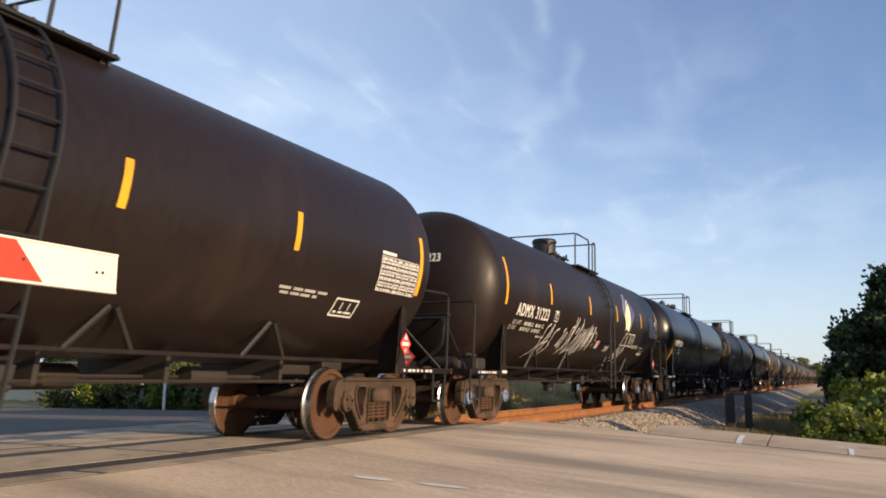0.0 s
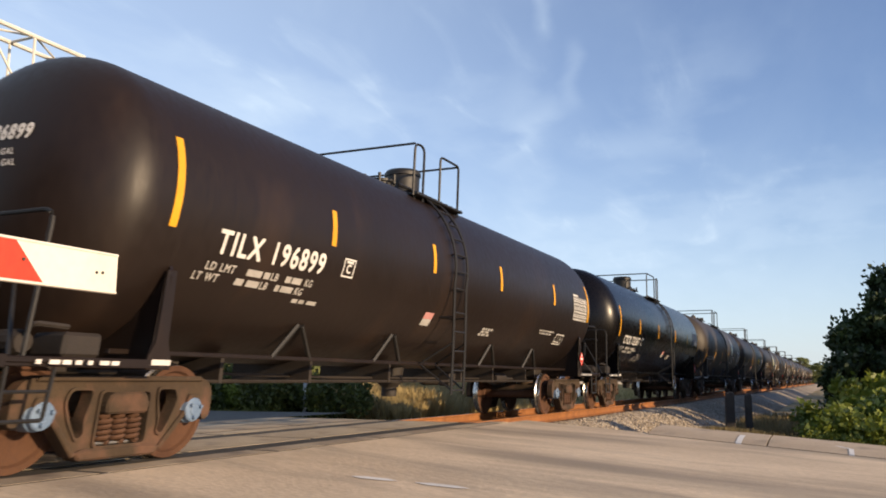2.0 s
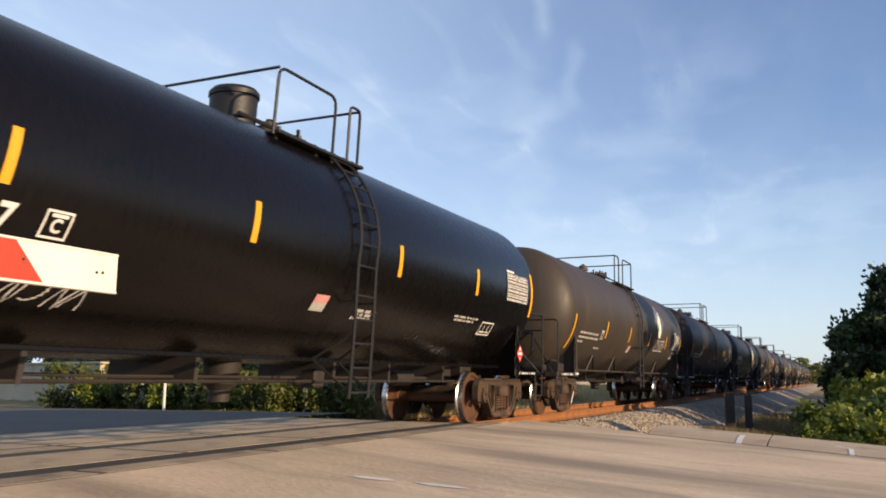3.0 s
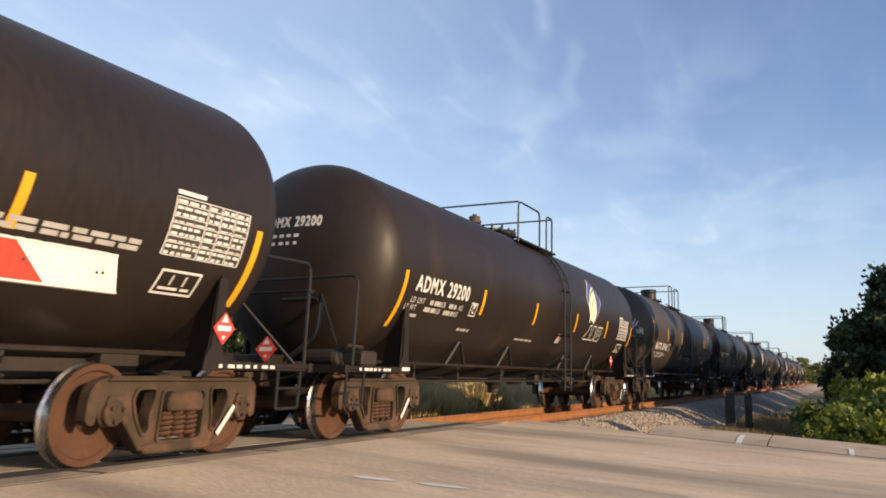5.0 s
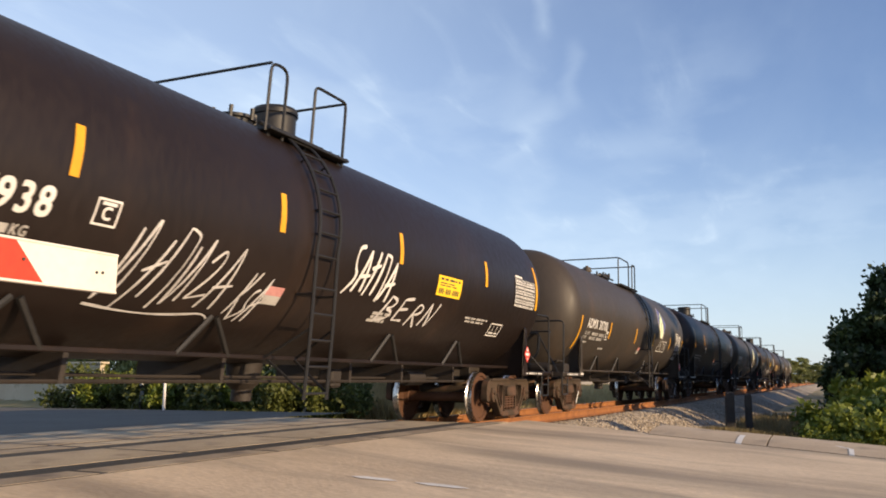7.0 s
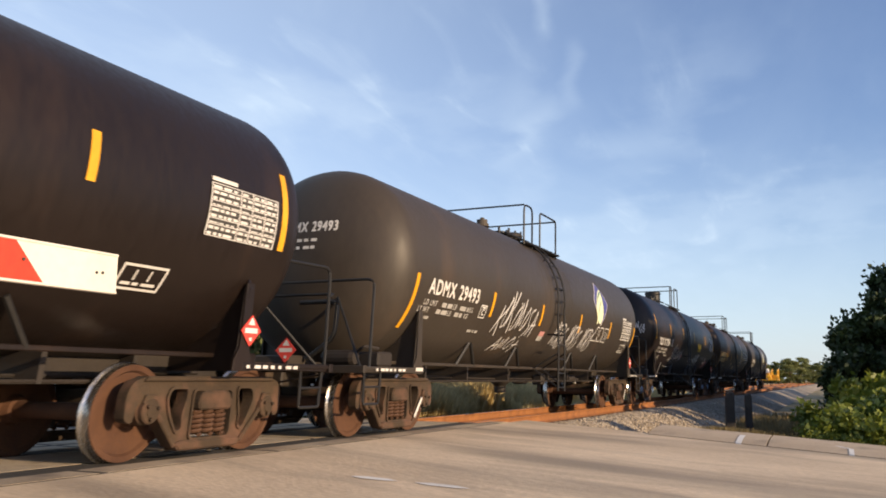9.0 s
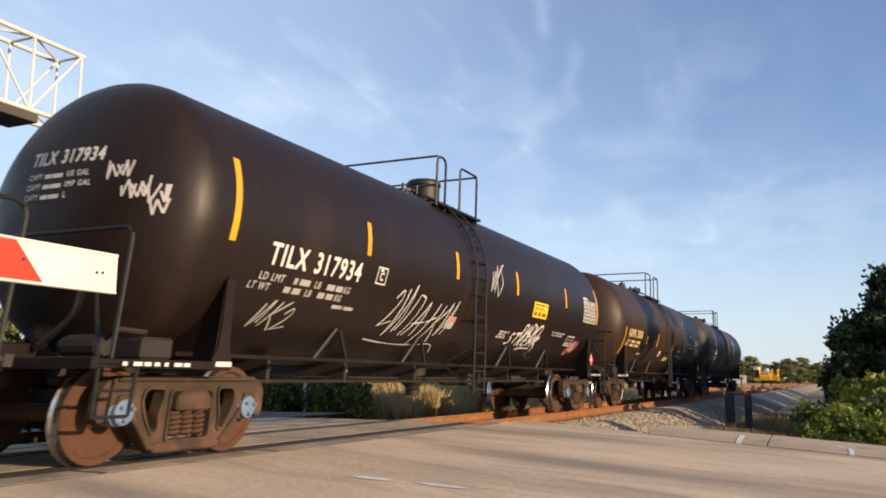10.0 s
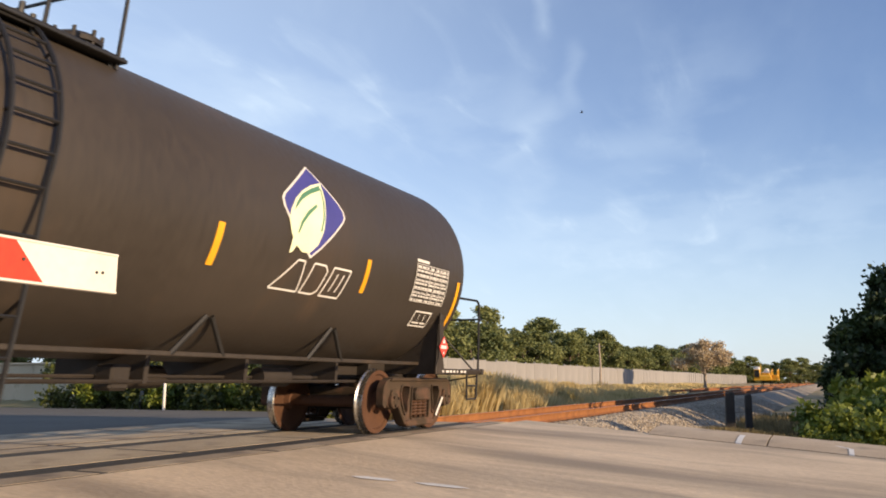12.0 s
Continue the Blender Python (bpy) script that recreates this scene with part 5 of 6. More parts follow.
    part("stencil_box", mesh_of(bm, "stencil_box", ink), car)
    # test table
    a0, a1 = style["table"]
    y0, y1 = (5.8, 6.9) if low else (6.05, 7.15)
    y0, y1 = y0 + spec.get("table_on", 0), y1 + spec.get("table_on", 0)

    def table():
        r = random.Random(8)
        b = bmesh.new()
        patch(b, y0, y1, a0, a1, 0.005, 5, 1)
        rows, step = 9, (a1 - a0) / 9
        cols = (0.0, 0.42, 0.60, 0.80, 1.0)
        wide = y1 - y0
        for k in range(rows + 1):
            if k not in (1, 4, 7):
                patch(b, y0, y1, a0 + k * step - 0.16, a0 + k * step + 0.16, 0.0085, 1, 0)
        for c in cols:
            u = y0 + wide * c
            patch(b, u - 0.008, u + 0.008, a0, a1, 0.0095, 5, 0)
        for k in range(rows):
            a = a0 + k * step + 0.35
            for c, d in zip(cols, cols[1:]):
                u, stop = y0 + wide * c + 0.025, y0 + wide * d - 0.02
                while u < stop - 0.03:
                    w = min(r.uniform(0.04, 0.13), stop - u)
                    patch(b, u, u + w, a, a + step * (0.48 if k not in (2, 5) else 0.22), 0.008, 1, 0)
                    u += w + r.uniform(0.015, 0.035)
        patch(b, y0, y0 + 0.4, a1 + 1, a1 + 2.6, 0.006, 1, 0)
        return mesh_of(b, "test_table", [M_STENCIL, M_BLACK_PRINT])
    tagged(part("test_table", shared(f"table{a0}{y0}", table), car, label="white stencilled tank test table, too small to read"), kind="stuff")
    pl = shared("placard", lambda: diamond_mesh(0.165))
    if spec.get("placard_in"):
        part("placard", pl, car, pose(1.12, 6.32, 1.32), "red and white diamond hazard placard")
        bm = bmesh.new()
        box(bm, 1.02, 1.118, 6.29, 6.35, 0.99, 1.40)
        part("placard_holder", mesh_of(bm, "placard_holder", M_DARK_STEEL), car)
    else:
        part("placard", pl, car, pose(1.405, 7.06, 1.28), "red and white diamond hazard placard")
    part("placard", pl, car, pose(0.28, -8.775, 1.16, 0, 0, -90), "red and white diamond hazard placard")
    bm = bmesh.new()
    box(bm, 0.24, 0.32, -8.772, -8.74, 0.9, 1.25)
    part("placard_holder", mesh_of(bm, "placard_holder", M_DARK_STEEL), car)
    # number on the leading head
    if not spec.get("plain_head"):
        bm = bmesh.new()
        r = random.Random(40 + index)
        head_words(bm, spec.get("mark", ""), r)
        tagged(part("head_mark", mesh_of(bm, "head_mark", ink), car), kind="stuff")
    bm = bmesh.new()
    box(bm, 1.397, 1.401, -7.1, -6.86, 0.90, 0.95)
    for k in range(7):
        w = 0.05 + 0.05 * ((k * 3) % 4) / 3
        box(bm, 1.442, 1.446, -8.35 + k * 0.125, -8.35 + k * 0.125 + w, 0.89, 0.925)
        box(bm, 1.402, 1.406, 7.06 + k * 0.14, 7.06 + k * 0.14 + w, 0.89, 0.925)
    tagged(part("sill_stencil", mesh_of(bm, "sill_stencil", M_STENCIL), car), kind="stuff")
    if spec.get("logo"):
        part("emblem", shared(f"logo{spec['logo']}", lambda: leaf_logo(3.05 if spec['logo'] == 1 else 3.33)), car, label="blue and cream leaf emblem over outlined white shapes")
    if spec.get("gold_logo"):
        part("emblem", gold_logo(3.25), car, label="faded gold diamond emblem with slanted bars")
    if spec.get("notice"):
        y = spec["notice"]
        bm = bmesh.new()
        patch(bm, y, y + 0.9, -8 + spec.get("na", 0), 4 + spec.get("na", 0), 0.005, 4, 0)
        r = random.Random(3)
        for a, h, n in ((1.4, 0.035, 0.74), (-0.6, 0.018, 0.6), (-2.0, 0.018, 0.66)):
            bars_on_tank(bm, y + 0.08, a + spec.get("na", 0), n, h, r, 1, 0.008)
        for k in range(12):
            tall = 0.35 if k in (3, 7) else 3.1
            base = -6.6 + (1.4 if k in (3, 7) else 0) + spec.get("na", 0)
            patch(bm, y + 0.07 + 0.064 * k, y + 0.07 + 0.064 * k + 0.042, base, base + tall, 0.008, 1, 1)
        part("notice", mesh_of(bm, "notice", [M_SIGN_YELLOW, M_BLACK_PRINT]), car, label="yellow emergency notice with black print")
    for u in spec.get("streaks", ()):
        bm = bmesh.new()
        wide = 0.012 + 0.012 * rng.random()
        patch(bm, u, u + wide, -24 + 14 * rng.random(), 30 + 12 * rng.random(), 0.004, 10)
        part("dust_streak", mesh_of(bm, "dust_streak", M_DUST), car, label="thin pale dust streak round the tank")
    if spec.get("head_paint"):
        bm = bmesh.new()
        head_scrawl(bm, spec["head_paint"])
        tagged(part("graffiti", mesh_of(bm, "graffiti", M_SPRAY), car, label="loose pale spray-painted scrawl"), kind="stuff")
    for g in spec.get("paint", ()):
        how = {"loops": looped, "word": sprayed}.get(g[0], scrawl)
        me = how(*(g[1:] if how is not scrawl else g))
        tagged(part("graffiti", me, car, label="loose pale spray-painted scrawl" if how is not sprayed else "white spray-painted word"), kind="stuff")
    return car, sets


def head_point(x, z, lift=0.006):
    rad = math.hypot(x, z) / TANK_R
    a = math.asin(min(1.0, rad ** (1 / 0.92)))
    return Vector((x, -CYL - HEAD * math.cos(a) - lift, TANK_Z + z))


def head_scrawl(bm, seed):
    rng = random.Random(seed)
    lift = 0.008
    for k in range(7):
        x, z = 0.62 + 0.09 * k, 0.30 - 0.05 * k + rng.uniform(-0.1, 0.12)
        for j in range(4):
            x1, z1 = x + rng.uniform(0.0, 0.08), z + (0.22 if j % 2 else -0.2) * rng.uniform(0.5, 1)
            d = Vector((x1 - x, z1 - z)).normalized() * 0.011
            bm.faces.new([bm.verts.new(head_point(a, b, lift)) for a, b in ((x - d.y, z + d.x), (x1 - d.y, z1 + d.x), (x1 + d.y, z1 - d.x), (x + d.y, z - d.x))])
            x, z = x1, z1
            lift += 0.0003


def head_words(bm, text, r):
    """Stencil on the leading head, high on the camera's side."""
    def at(x, z):
        rad = math.hypot(x, z) / TANK_R
        a = math.asin(min(1.0, rad ** (1 / 0.92)))
        return Vector((x, -CYL - HEAD * math.cos(a) - 0.006, TANK_Z + z))
    def word(text, x0, z0, height, length, fat):
        vs, fs = lettering(text, height)
        k = length / max(x for x, y in vs)
        for n, (dx, dz) in enumerate(((0, 0), (fat, 0), (0, fat), (fat, fat))):
            pts = [bm.verts.new(at(x0 + x * k + dx, z0 + y + dz) - Vector((0, 0.0006 * n, 0))) for x, y in vs]
            for f in fs:
                bm.faces.new([pts[i] for i in f])
    if text:
        word(text, -0.42, 0.42, 0.145, 0.95, 0.011)
    for z, tail in ((0.27, "US GAL"), (0.16, "IMP GAL"), (0.05, "L")):
        if text.startswith("TILX") or text.startswith("NATX"):
            word("CAPY", -0.40, z, 0.06, 0.20, 0.004)
            word(tail, 0.14, z, 0.06, 0.045 * len(tail), 0.004)
            spans = ((-0.16, -0.06), (-0.05, 0.09))
        elif tail == "L":
            continue
        else:
            spans = tuple((-0.34 + 0.12 * k, -0.34 + 0.12 * k + r.uniform(0.05, 0.10)) for k in range(5))
        for a, b in spans:
            bm.faces.new([bm.verts.new(at(*q)) for q in ((a, z), (b, z), (b, z + 0.045), (a, z + 0.045))])


STYLES = {
    "low": dict(strips=(-7.35, -4.25, -1.45, 1.48, 4.42, 7.33), mid=(-23, -6), end=(-39, -6), deg=-16, table=(-22, -1)),
    "high": dict(strips=(-7.2, -4.45, -1.55, 1.32, 4.55, 7.3), mid=(-4, 13), end=(-12, 22), deg=-18, table=(-12, 8)),
    "middle": dict(strips=(-7.24, -4.6, -1.58, 1.75, 4.6, 7.42), mid=(-11, 6), end=(-18, 15), deg=-25, table=(-9, 10)),
    "deep": dict(strips=(-7.24, -4.4, -1.5, 1.4, 4.06, 7.24), mid=(-10, 7), end=(-19, 14), deg=-25, table=(-20, -2)),
}
CARS = [
    dict(body="soot", style="deep", rails="wide", note="with white stencils and a crown walkway"),
    dict(body="soot", mark="ADMX 31223", blue=True, rails="high", strips=(-7.2, -4.49, -1.28, 1.56, 4.76, 7.3), logo=1, paint=[("loops", -4.75, -33, 1.0, 0.95, 21, M_SPRAY, 3, 0.04, False), ("loops", -3.3, -29, 0.35, 0.5, 24, M_SPRAY, 2, 0.04, False), ("loops", -2.9, -29, 1.45, 0.85, 22, M_SPRAY, 6, 0.04, False), (-1.2, -27, 0.7, 0.75, 28, M_SPRAY, 5, 0.045), ("loops", 2.35, -37, 0.8, 0.42, 23, M_SPRAY, 5, 0.03)], note="with leaf emblem and pale graffiti"),
    dict(body="satin", mark="ADMX 30142", low=True, rails="back", strips=(-7.3, -4.06, -1.6, 1.42, 4.3, 7.33), note="with white reporting marks and paint drips"),
    dict(body="soot", mark="TILX 196899", blue=True, rails="tilx", note="with white reporting marks"),
    dict(body="black", mark="CTCX 732657", bare=True, rails="high", style="middle", paint=[(-4.2, -42, 1.0, 0.35, 26, M_SPRAY, 4, 0.02)], note="with clean shining paint"),
    dict(body="grey", low=True, logo=1, note="with leaf emblem"),
    dict(body="brown", low=True, notice=3.2, na=-8, table_on=0.22, lines=((4.25, -20.5, 1.5), (4.25, -22.8, 1.5), (4.25, -26.5, 1.2)), note="with yellow notice"),
    dict(body="brown", mark="ADMX 29200", low=True, label_at=0.52, lines=((-2.0, -37.5, 1.0),), logo=1, rails="late", strips=(-7.28, -4.28, -1.42, 1.56, 4.46, 7.33), note="with leaf emblem and sill struts", placard_in=True),
    dict(body="grey", mark="NATX 301431", bare=True, style="middle", rails="natx", placard_in=True, paint=[(2.7, -17, 0.8, 0.5, 31, M_SPRAY_PINK, 3, 0.05)], head_paint=61, note="with scrawled graffiti on its leading head"),
    dict(body="soot", mark="TILX 317938", rails="tilx", paint=[("loops", -3.75, -26, 1.6, 0.72, 32, M_SPRAY, 6, 0.03), ("loops", -1.95, -34, 0.42, 0.5, 35, M_SPRAY, 3, 0.028, False), ("loops", -0.05, -12, 1.2, 0.62, 33, M_STENCIL, 5, 0.05, False), ("word", "BERN", 1.15, -36, 1.75, 0.38, M_SPRAY, 0.045)], notice=2.6, na=-8, note="with white graffiti and yellow notice"),
    dict(body="grey", mark="ADMX 30700", low=True, logo=1, rails="late", mark_on=0.22, strips=(-7.26, -4.34, -1.09, 1.68, 4.72, 7.33), note="with leaf emblem"),
    dict(body="soot", note="with white stencils"),
    dict(body="grey", mark="ADMX 29493", low=True, logo=2, streaks=(-1.35, -1.02, -0.02, 0.10, 0.19, 0.36, 0.52, 0.61), paint=[("loops", -3.9, -19, 2.1, 0.62, 36, M_SPRAY, 8, 0.038, False), ("loops", -3.4, -42, 1.3, 0.35, 45, M_SPRAY, 4, 0.035, False), ("loops", -0.3, -29, 0.85, 0.5, 37, M_SPRAY, 4, 0.045, False), ("loops", 0.85, -29, 0.85, 0.5, 37, M_SPRAY, 4, 0.045, False), ("loops", 2.0, -29, 0.85, 0.5, 37, M_SPRAY, 4, 0.045, False)], note="with white graffiti and leaf emblem"),
    dict(body="soot", mark="TILX 317934", blue=True, rails="tilx", notice=2.36, na=-9, paint=[("loops", -3.6, -30, 2.2, 0.75, 41, M_SPRAY, 7, 0.03), ("loops", -6.3, -40, 0.7, 0.4, 46, M_FADED, 3, 0.03, False), ("loops", -0.1, 4, 0.6, 0.5, 42, M_SPRAY, 3, 0.03, False), ("loops", 2.15, -29, 1.15, 0.3, 43, M_STENCIL, 5, 0.05, False), ("word", "STREAK", 1.6, -41.5, 1.75, 0.25, M_STENCIL, 0.05, True), (5.8, -38, 0.4, 0.4, 44, M_SPRAY_PINK, 4, 0.10)], head_paint=62, note="with white graffiti and yellow notice"),
    dict(body="rust", mark="ADMX 30500", gold=True, gold_logo=True, low=True, rails="gold", plate_on=0.45, strips=(-7.35, -4.56, -2.41, 0.67, 4.1, 7.2), lines=((-0.25, -36.5, 0.75), (-0.25, -38.6, 0.8), (-0.25, -40.7, 0.7), (1.75, -31, 0.75), (2.75, -32.0, 0.5), (2.75, -34.2, 0.55)), note="with faded gold lettering"),
    dict(body="grey", mark="ADMX 30076", low=True, logo=1, rails="back", mark_on=0.2, strips=(-7.48, -4.37, -1.68, 1.42, 4.42, 7.33), note="with leaf emblem, last of the train"),
]
TRAIN = []
for i, spec in enumerate(CARS):
    TRAIN.append(build_car(i, spec))


# ---- crossing equipment ----
def build_gate():
    gate = thing("crossing_gate", "lowered red and white striped crossing gate arm", "crossing gate", pose(4.3, 0, 0))
    cut = [2.54, 2.128]
    while cut[-1] > -3.5:
        cut.append(cut[-1] - 0.41)
    for k, (b, a) in enumerate(zip(cut, cut[1:])):
        bm = bmesh.new()
        lean = 0.064
        lo, hi = 1.137, 1.282
        p = [(a + lean, lo), (b + (lean if k else 0), lo), (b - (lean if k else 0), hi), (a - lean, hi)]
        prism(bm, p, -0.012, 0.012)
        part("stripe", mesh_of(bm, "stripe", M_GATE_RED if k % 2 else M_GATE_WHITE), gate)
    bm = bmesh.new()
    box(bm, -0.016, 0.016, cut[-1], 2.542, 1.280, 1.290, 0.002)
    box(bm, -0.016, 0.016, cut[-1], 2.542, 1.129, 1.139, 0.002)
    part("arm_edge", mesh_of(bm, "arm_edge", M_GATE_WHITE), gate)
    for y, z in ((2.435, 1.205), (2.465, 1.207), (2.10, 1.215)):
        bm = bmesh.new()
        lathe(bm, [(0.006, 0.010), (0.006, 0.016)], "x", 10, at=(0, y, z))
        part("bolt", mesh_of(bm, "bolt", M_BLACK_PRINT), gate)
    bm = bmesh.new()
    lathe(bm, [(0.07, -0.3), (0.06, 3.2)], "z", 14, at=(-0.2, cut[-1] - 0.3, 0))
    box(bm, -0.3, 0.1, cut[-1] - 0.5, cut[-1] + 0.05, 1.0, 1.42, 0.02)
    part("mast", mesh_of(bm, "mast", M_GALV), gate)


def build_cantilever():
    """Lattice box arm over the far lane, carried by a mast."""
    c = thing("signal_cantilever", "cream-painted lattice truss arm of the crossing signals", "signal cantilever", pose(-5.2, 0, 0))
    z1, z0, w, tip = 6.55, 5.25, 0.62, 10.62
    bm = bmesh.new()
    for x in (0, -w):
        for z in (z1, z0):
            tube(bm, [(x, 2.0, z), (x, tip, z)], 0.042, 8)
    part("chord", mesh_of(bm, "chord", M_GALV, True), c)
    bm = bmesh.new()
    y, k = tip - 0.05, 0
    while y > 2.2:
        for x in (0, -w):
            tube(bm, [(x, y, z0), (x, y, z1)], 0.025, 6)
            tube(bm, [(x, y, z0 if k % 2 else z1), (x, y - 1.0, z1 if k % 2 else z0)], 0.02, 6)
        for z in (z0, z1):
            tube(bm, [(0, y, z), (-w, y, z)], 0.025, 6)
            tube(bm, [(0 if k % 2 else -w, y, z), (-w if k % 2 else 0, y - 1.0, z)], 0.02, 6)
        y -= 1.0
        k += 1
    part("lattice", mesh_of(bm, "lattice", M_GALV), c)
    bm = bmesh.new()
    box(bm, -w - 0.05, 0.05, 2.6, tip - 0.9, z0 - 0.20, z0 - 0.05, 0.01)
    part("catwalk", mesh_of(bm, "catwalk", M_SILL), c, label="dark steel catwalk under the truss")
    bm = bmesh.new()
    lathe(bm, [(0.17, -0.4), (0.15, 6.9)], "z", 18, at=(-w / 2, 2.4, 0))
    part("mast", mesh_of(bm, "mast", M_GALV, True), c)


def build_posts():
    for x, y, h, w, label in ((4.76, 20.0, 1.15, 0.10, "squat weathered post beside the track, coloured darker for shade"), (5.12, 20.3, 1.1, 0.075, "slim weathered post beside the track, coloured darker for shade")):
        bm = bmesh.new()
        prism(bm, [(-w, -0.5), (w, -0.5), (w * 0.92, h * 0.97), (w * 0.4, h), (-w * 0.8, h * 0.98), (-w * 0.95, h * 0.9)], -0.1, 0.1, 0.015, axis="y")
        thing("post", label, "post", pose(x, y, -0.6, 0, 0, 12), mesh_of(bm, "post", M_POST_SHADED))
    for x, y, h, r in ((-13.0, 20.6, 1.6, 0.075), (-10.6, 19.0, 1.5, 0.04), (-6.2, 19.6, 1.2, 0.06)):
        bm = bmesh.new()
        lathe(bm, [(r, -0.4), (r, h), (r * 0.5, h + 0.03)], "z", 12)
        p = thing("marker_post", "slim white roadside marker post", "post", pose(x, y, -0.2), mesh_of(bm, "marker_post", M_WHITE_PAINT, True), group="roadside marker posts")
        if r > 0.07:
            bm = bmesh.new()
            box(bm, -0.2, 0.2, -0.2, 0.2, -0.2, 0.22, 0.03)
            part("footing", mesh_of(bm, "footing", M_POST_SHADED), p)
            bm = bmesh.new()
            lathe(bm, [(r + 0.004, 0.62), (r + 0.004, 0.72)], "z", 12)
            part("band", mesh_of(bm, "band", M_BLACK_PRINT), p)


def build_wall():
    """Low rendered wall at the far roadside."""
    bm = bmesh.new()
    prism(bm, [(-34, 27.6), (-17.6, 23.2), (-17.6, 23.45), (-34, 27.85)], -0.6, 1.25, 0.02, axis="z")
    w = thing("low_wall", "low cream rendered wall at the roadside", "wall", data=mesh_of(bm, "low_wall", M_WALL), kind="structure")
    bm = bmesh.new()
    prism(bm, [(-34, 27.5), (-17.5, 23.1), (-17.5, 23.55), (-34, 27.95)], 1.25, 1.33, 0.015, axis="z")
    part("coping", mesh_of(bm, "coping", M_WALL), w)


def build_pole():
    bm = bmesh.new()
    tube(bm, [(0, 0, -0.5), (0.05, 0.1, 2.4), (-0.1, 0.15, 4.9)], [0.13, 0.11, 0.08], 10)
    tube(bm, [(-0.5, 0.15, 4.55), (0.4, 0.15, 4.6)], 0.04, 6)
    thing("utility_pole", "weathered leaning utility pole by the fence", "pole", pose(-16.5, 92.0, -0.2), mesh_of(bm, "utility_pole", M_PALE_BARK, True))


def build_fence():
    f = thing("fence", "long pale grey board fence behind the dry grass", "fence", kind="structure")
    bm = bmesh.new()
    box(bm, -0.03, 0.03, 0.02, 2.38, -0.3, 2.15, 0.01)
    me = mesh_of(bm, "fence_panel", M_FENCE)
    bm = bmesh.new()
    box(bm, -0.07, 0.07, -0.07, 0.07, -0.3, 2.25, 0.01)
    post = mesh_of(bm, "fence_post", M_FENCE)
    rng = random.Random(6)
    for i in range(98):
        y = 26 + i * 2.4
        x = -16.5 - 0.015 * (y - 26) + 0.035 * max(0.0, y - 165)
        z = rng.uniform(-0.06, 0.04)
        part("fence_panel", me, f, pose(x, y, z, 0, 0, rng.uniform(-0.6, 0.6)))
        part("fence_post", post, f, pose(x, y, z))


def leaf_cloud(blobs, count, size, seed, mat, name, flat=0.6):
    """Many small leaf quads scattered through the shells of several lumps."""
    rng = np.random.default_rng(seed)
    w = np.array([b[3] * b[4] for b in blobs], float)
    pick = rng.choice(len(blobs), count, p=w / w.sum())
    b = np.array(blobs, float)[pick]
    d = rng.normal(size=(count, 3))
    d /= np.linalg.norm(d, axis=1)[:, None]
    rad = np.clip(np.abs(rng.normal(0.62, 0.26, count)), 0, 1.15)
    c = b[:, :3] + d * np.stack([b[:, 3], b[:, 3], b[:, 4]], 1) * rad[:, None]
    u = rng.normal(size=(count, 3))
    u /= np.linalg.norm(u, axis=1)[:, None]
    v = np.cross(u, rng.normal(size=(count, 3)))
    v /= np.linalg.norm(v, axis=1)[:, None]
    s = size * (0.6 + 0.8 * rng.random(count))[:, None]
    pts = np.stack([c - u * s, c - v * s * flat, c + u * s, c + v * s * flat], 1).reshape(-1, 3)
    me = bpy.data.meshes.new(name)
    me.from_pydata(pts.tolist(), [], np.arange(count * 4).reshape(-1, 4).tolist())
    me.materials.append(mat)
    return me


def trunk_mesh(height, r, limbs, seed, mat):
    rng = random.Random(seed)
    bm = bmesh.new()
    pts = [(rng.uniform(-0.1, 0.1) * k * 0.4, rng.uniform(-0.1, 0.1) * k * 0.4, height * k / 5 - (0.4 if k == 0 else 0)) for k in range(6)]
    tube(bm, pts, [r * (1.25 - 0.17 * k) for k in range(6)], 8)
    for k in range(limbs):
        a = k * 2.4 + rng.uniform(-0.3, 0.3)
        z = height * rng.uniform(0.35, 0.9)
        reach = height * rng.uniform(0.25, 0.45)
        p0 = Vector((0, 0, z))
        p1 = p0 + Vector((math.cos(a) * reach * 0.5, math.sin(a) * reach * 0.5, reach * 0.45))
        p2 = p0 + Vector((math.cos(a) * reach, math.sin(a) * reach, reach * 0.75))
        tube(bm, [p0, p1, p2], [r * 0.5, r * 0.34, r * 0.15], 6)
    return mesh_of(bm, "trunk", mat, True)


def crown_blobs(height, spread, n, seed, base=0.35, skirt=False):
    rng = random.Random(seed)
    out = []
    for k in range(n):
        a, q = rng.uniform(0, 6.28), math.sqrt(rng.random())
        z = height * (base + (1 - base) * rng.random() ** 0.8)
        room = 1 - 0.6 * abs((z / height - 0.62) / 0.5) ** 1.5
        if skirt:
            room = 1 - 0.75 * max(0.0, (z / height - 0.4) / 0.6) ** 1.6
        s = spread * rng.uniform(0.14, 0.32)
        out.append((math.cos(a) * q * spread * max(0.25, room), math.sin(a) * q * spread * max(0.25, room), z - s * 0.5, s, s * rng.uniform(0.6, 0.9)))
    return out


def make_tree(name, label, height, spread, n, leaves, size, seed, leaf, bark, at, base=0.3, limbs=7, skirt=False):
    t = thing(name, label, "tree", pose(*at))
    part("trunk", trunk_mesh(height * 0.7, height * 0.022 + 0.05, limbs, seed, bark), t)
    part("crown", leaf_cloud(crown_blobs(height, spread, n, seed, base, skirt), leaves, size, seed, leaf, "crown"), t)
    return t


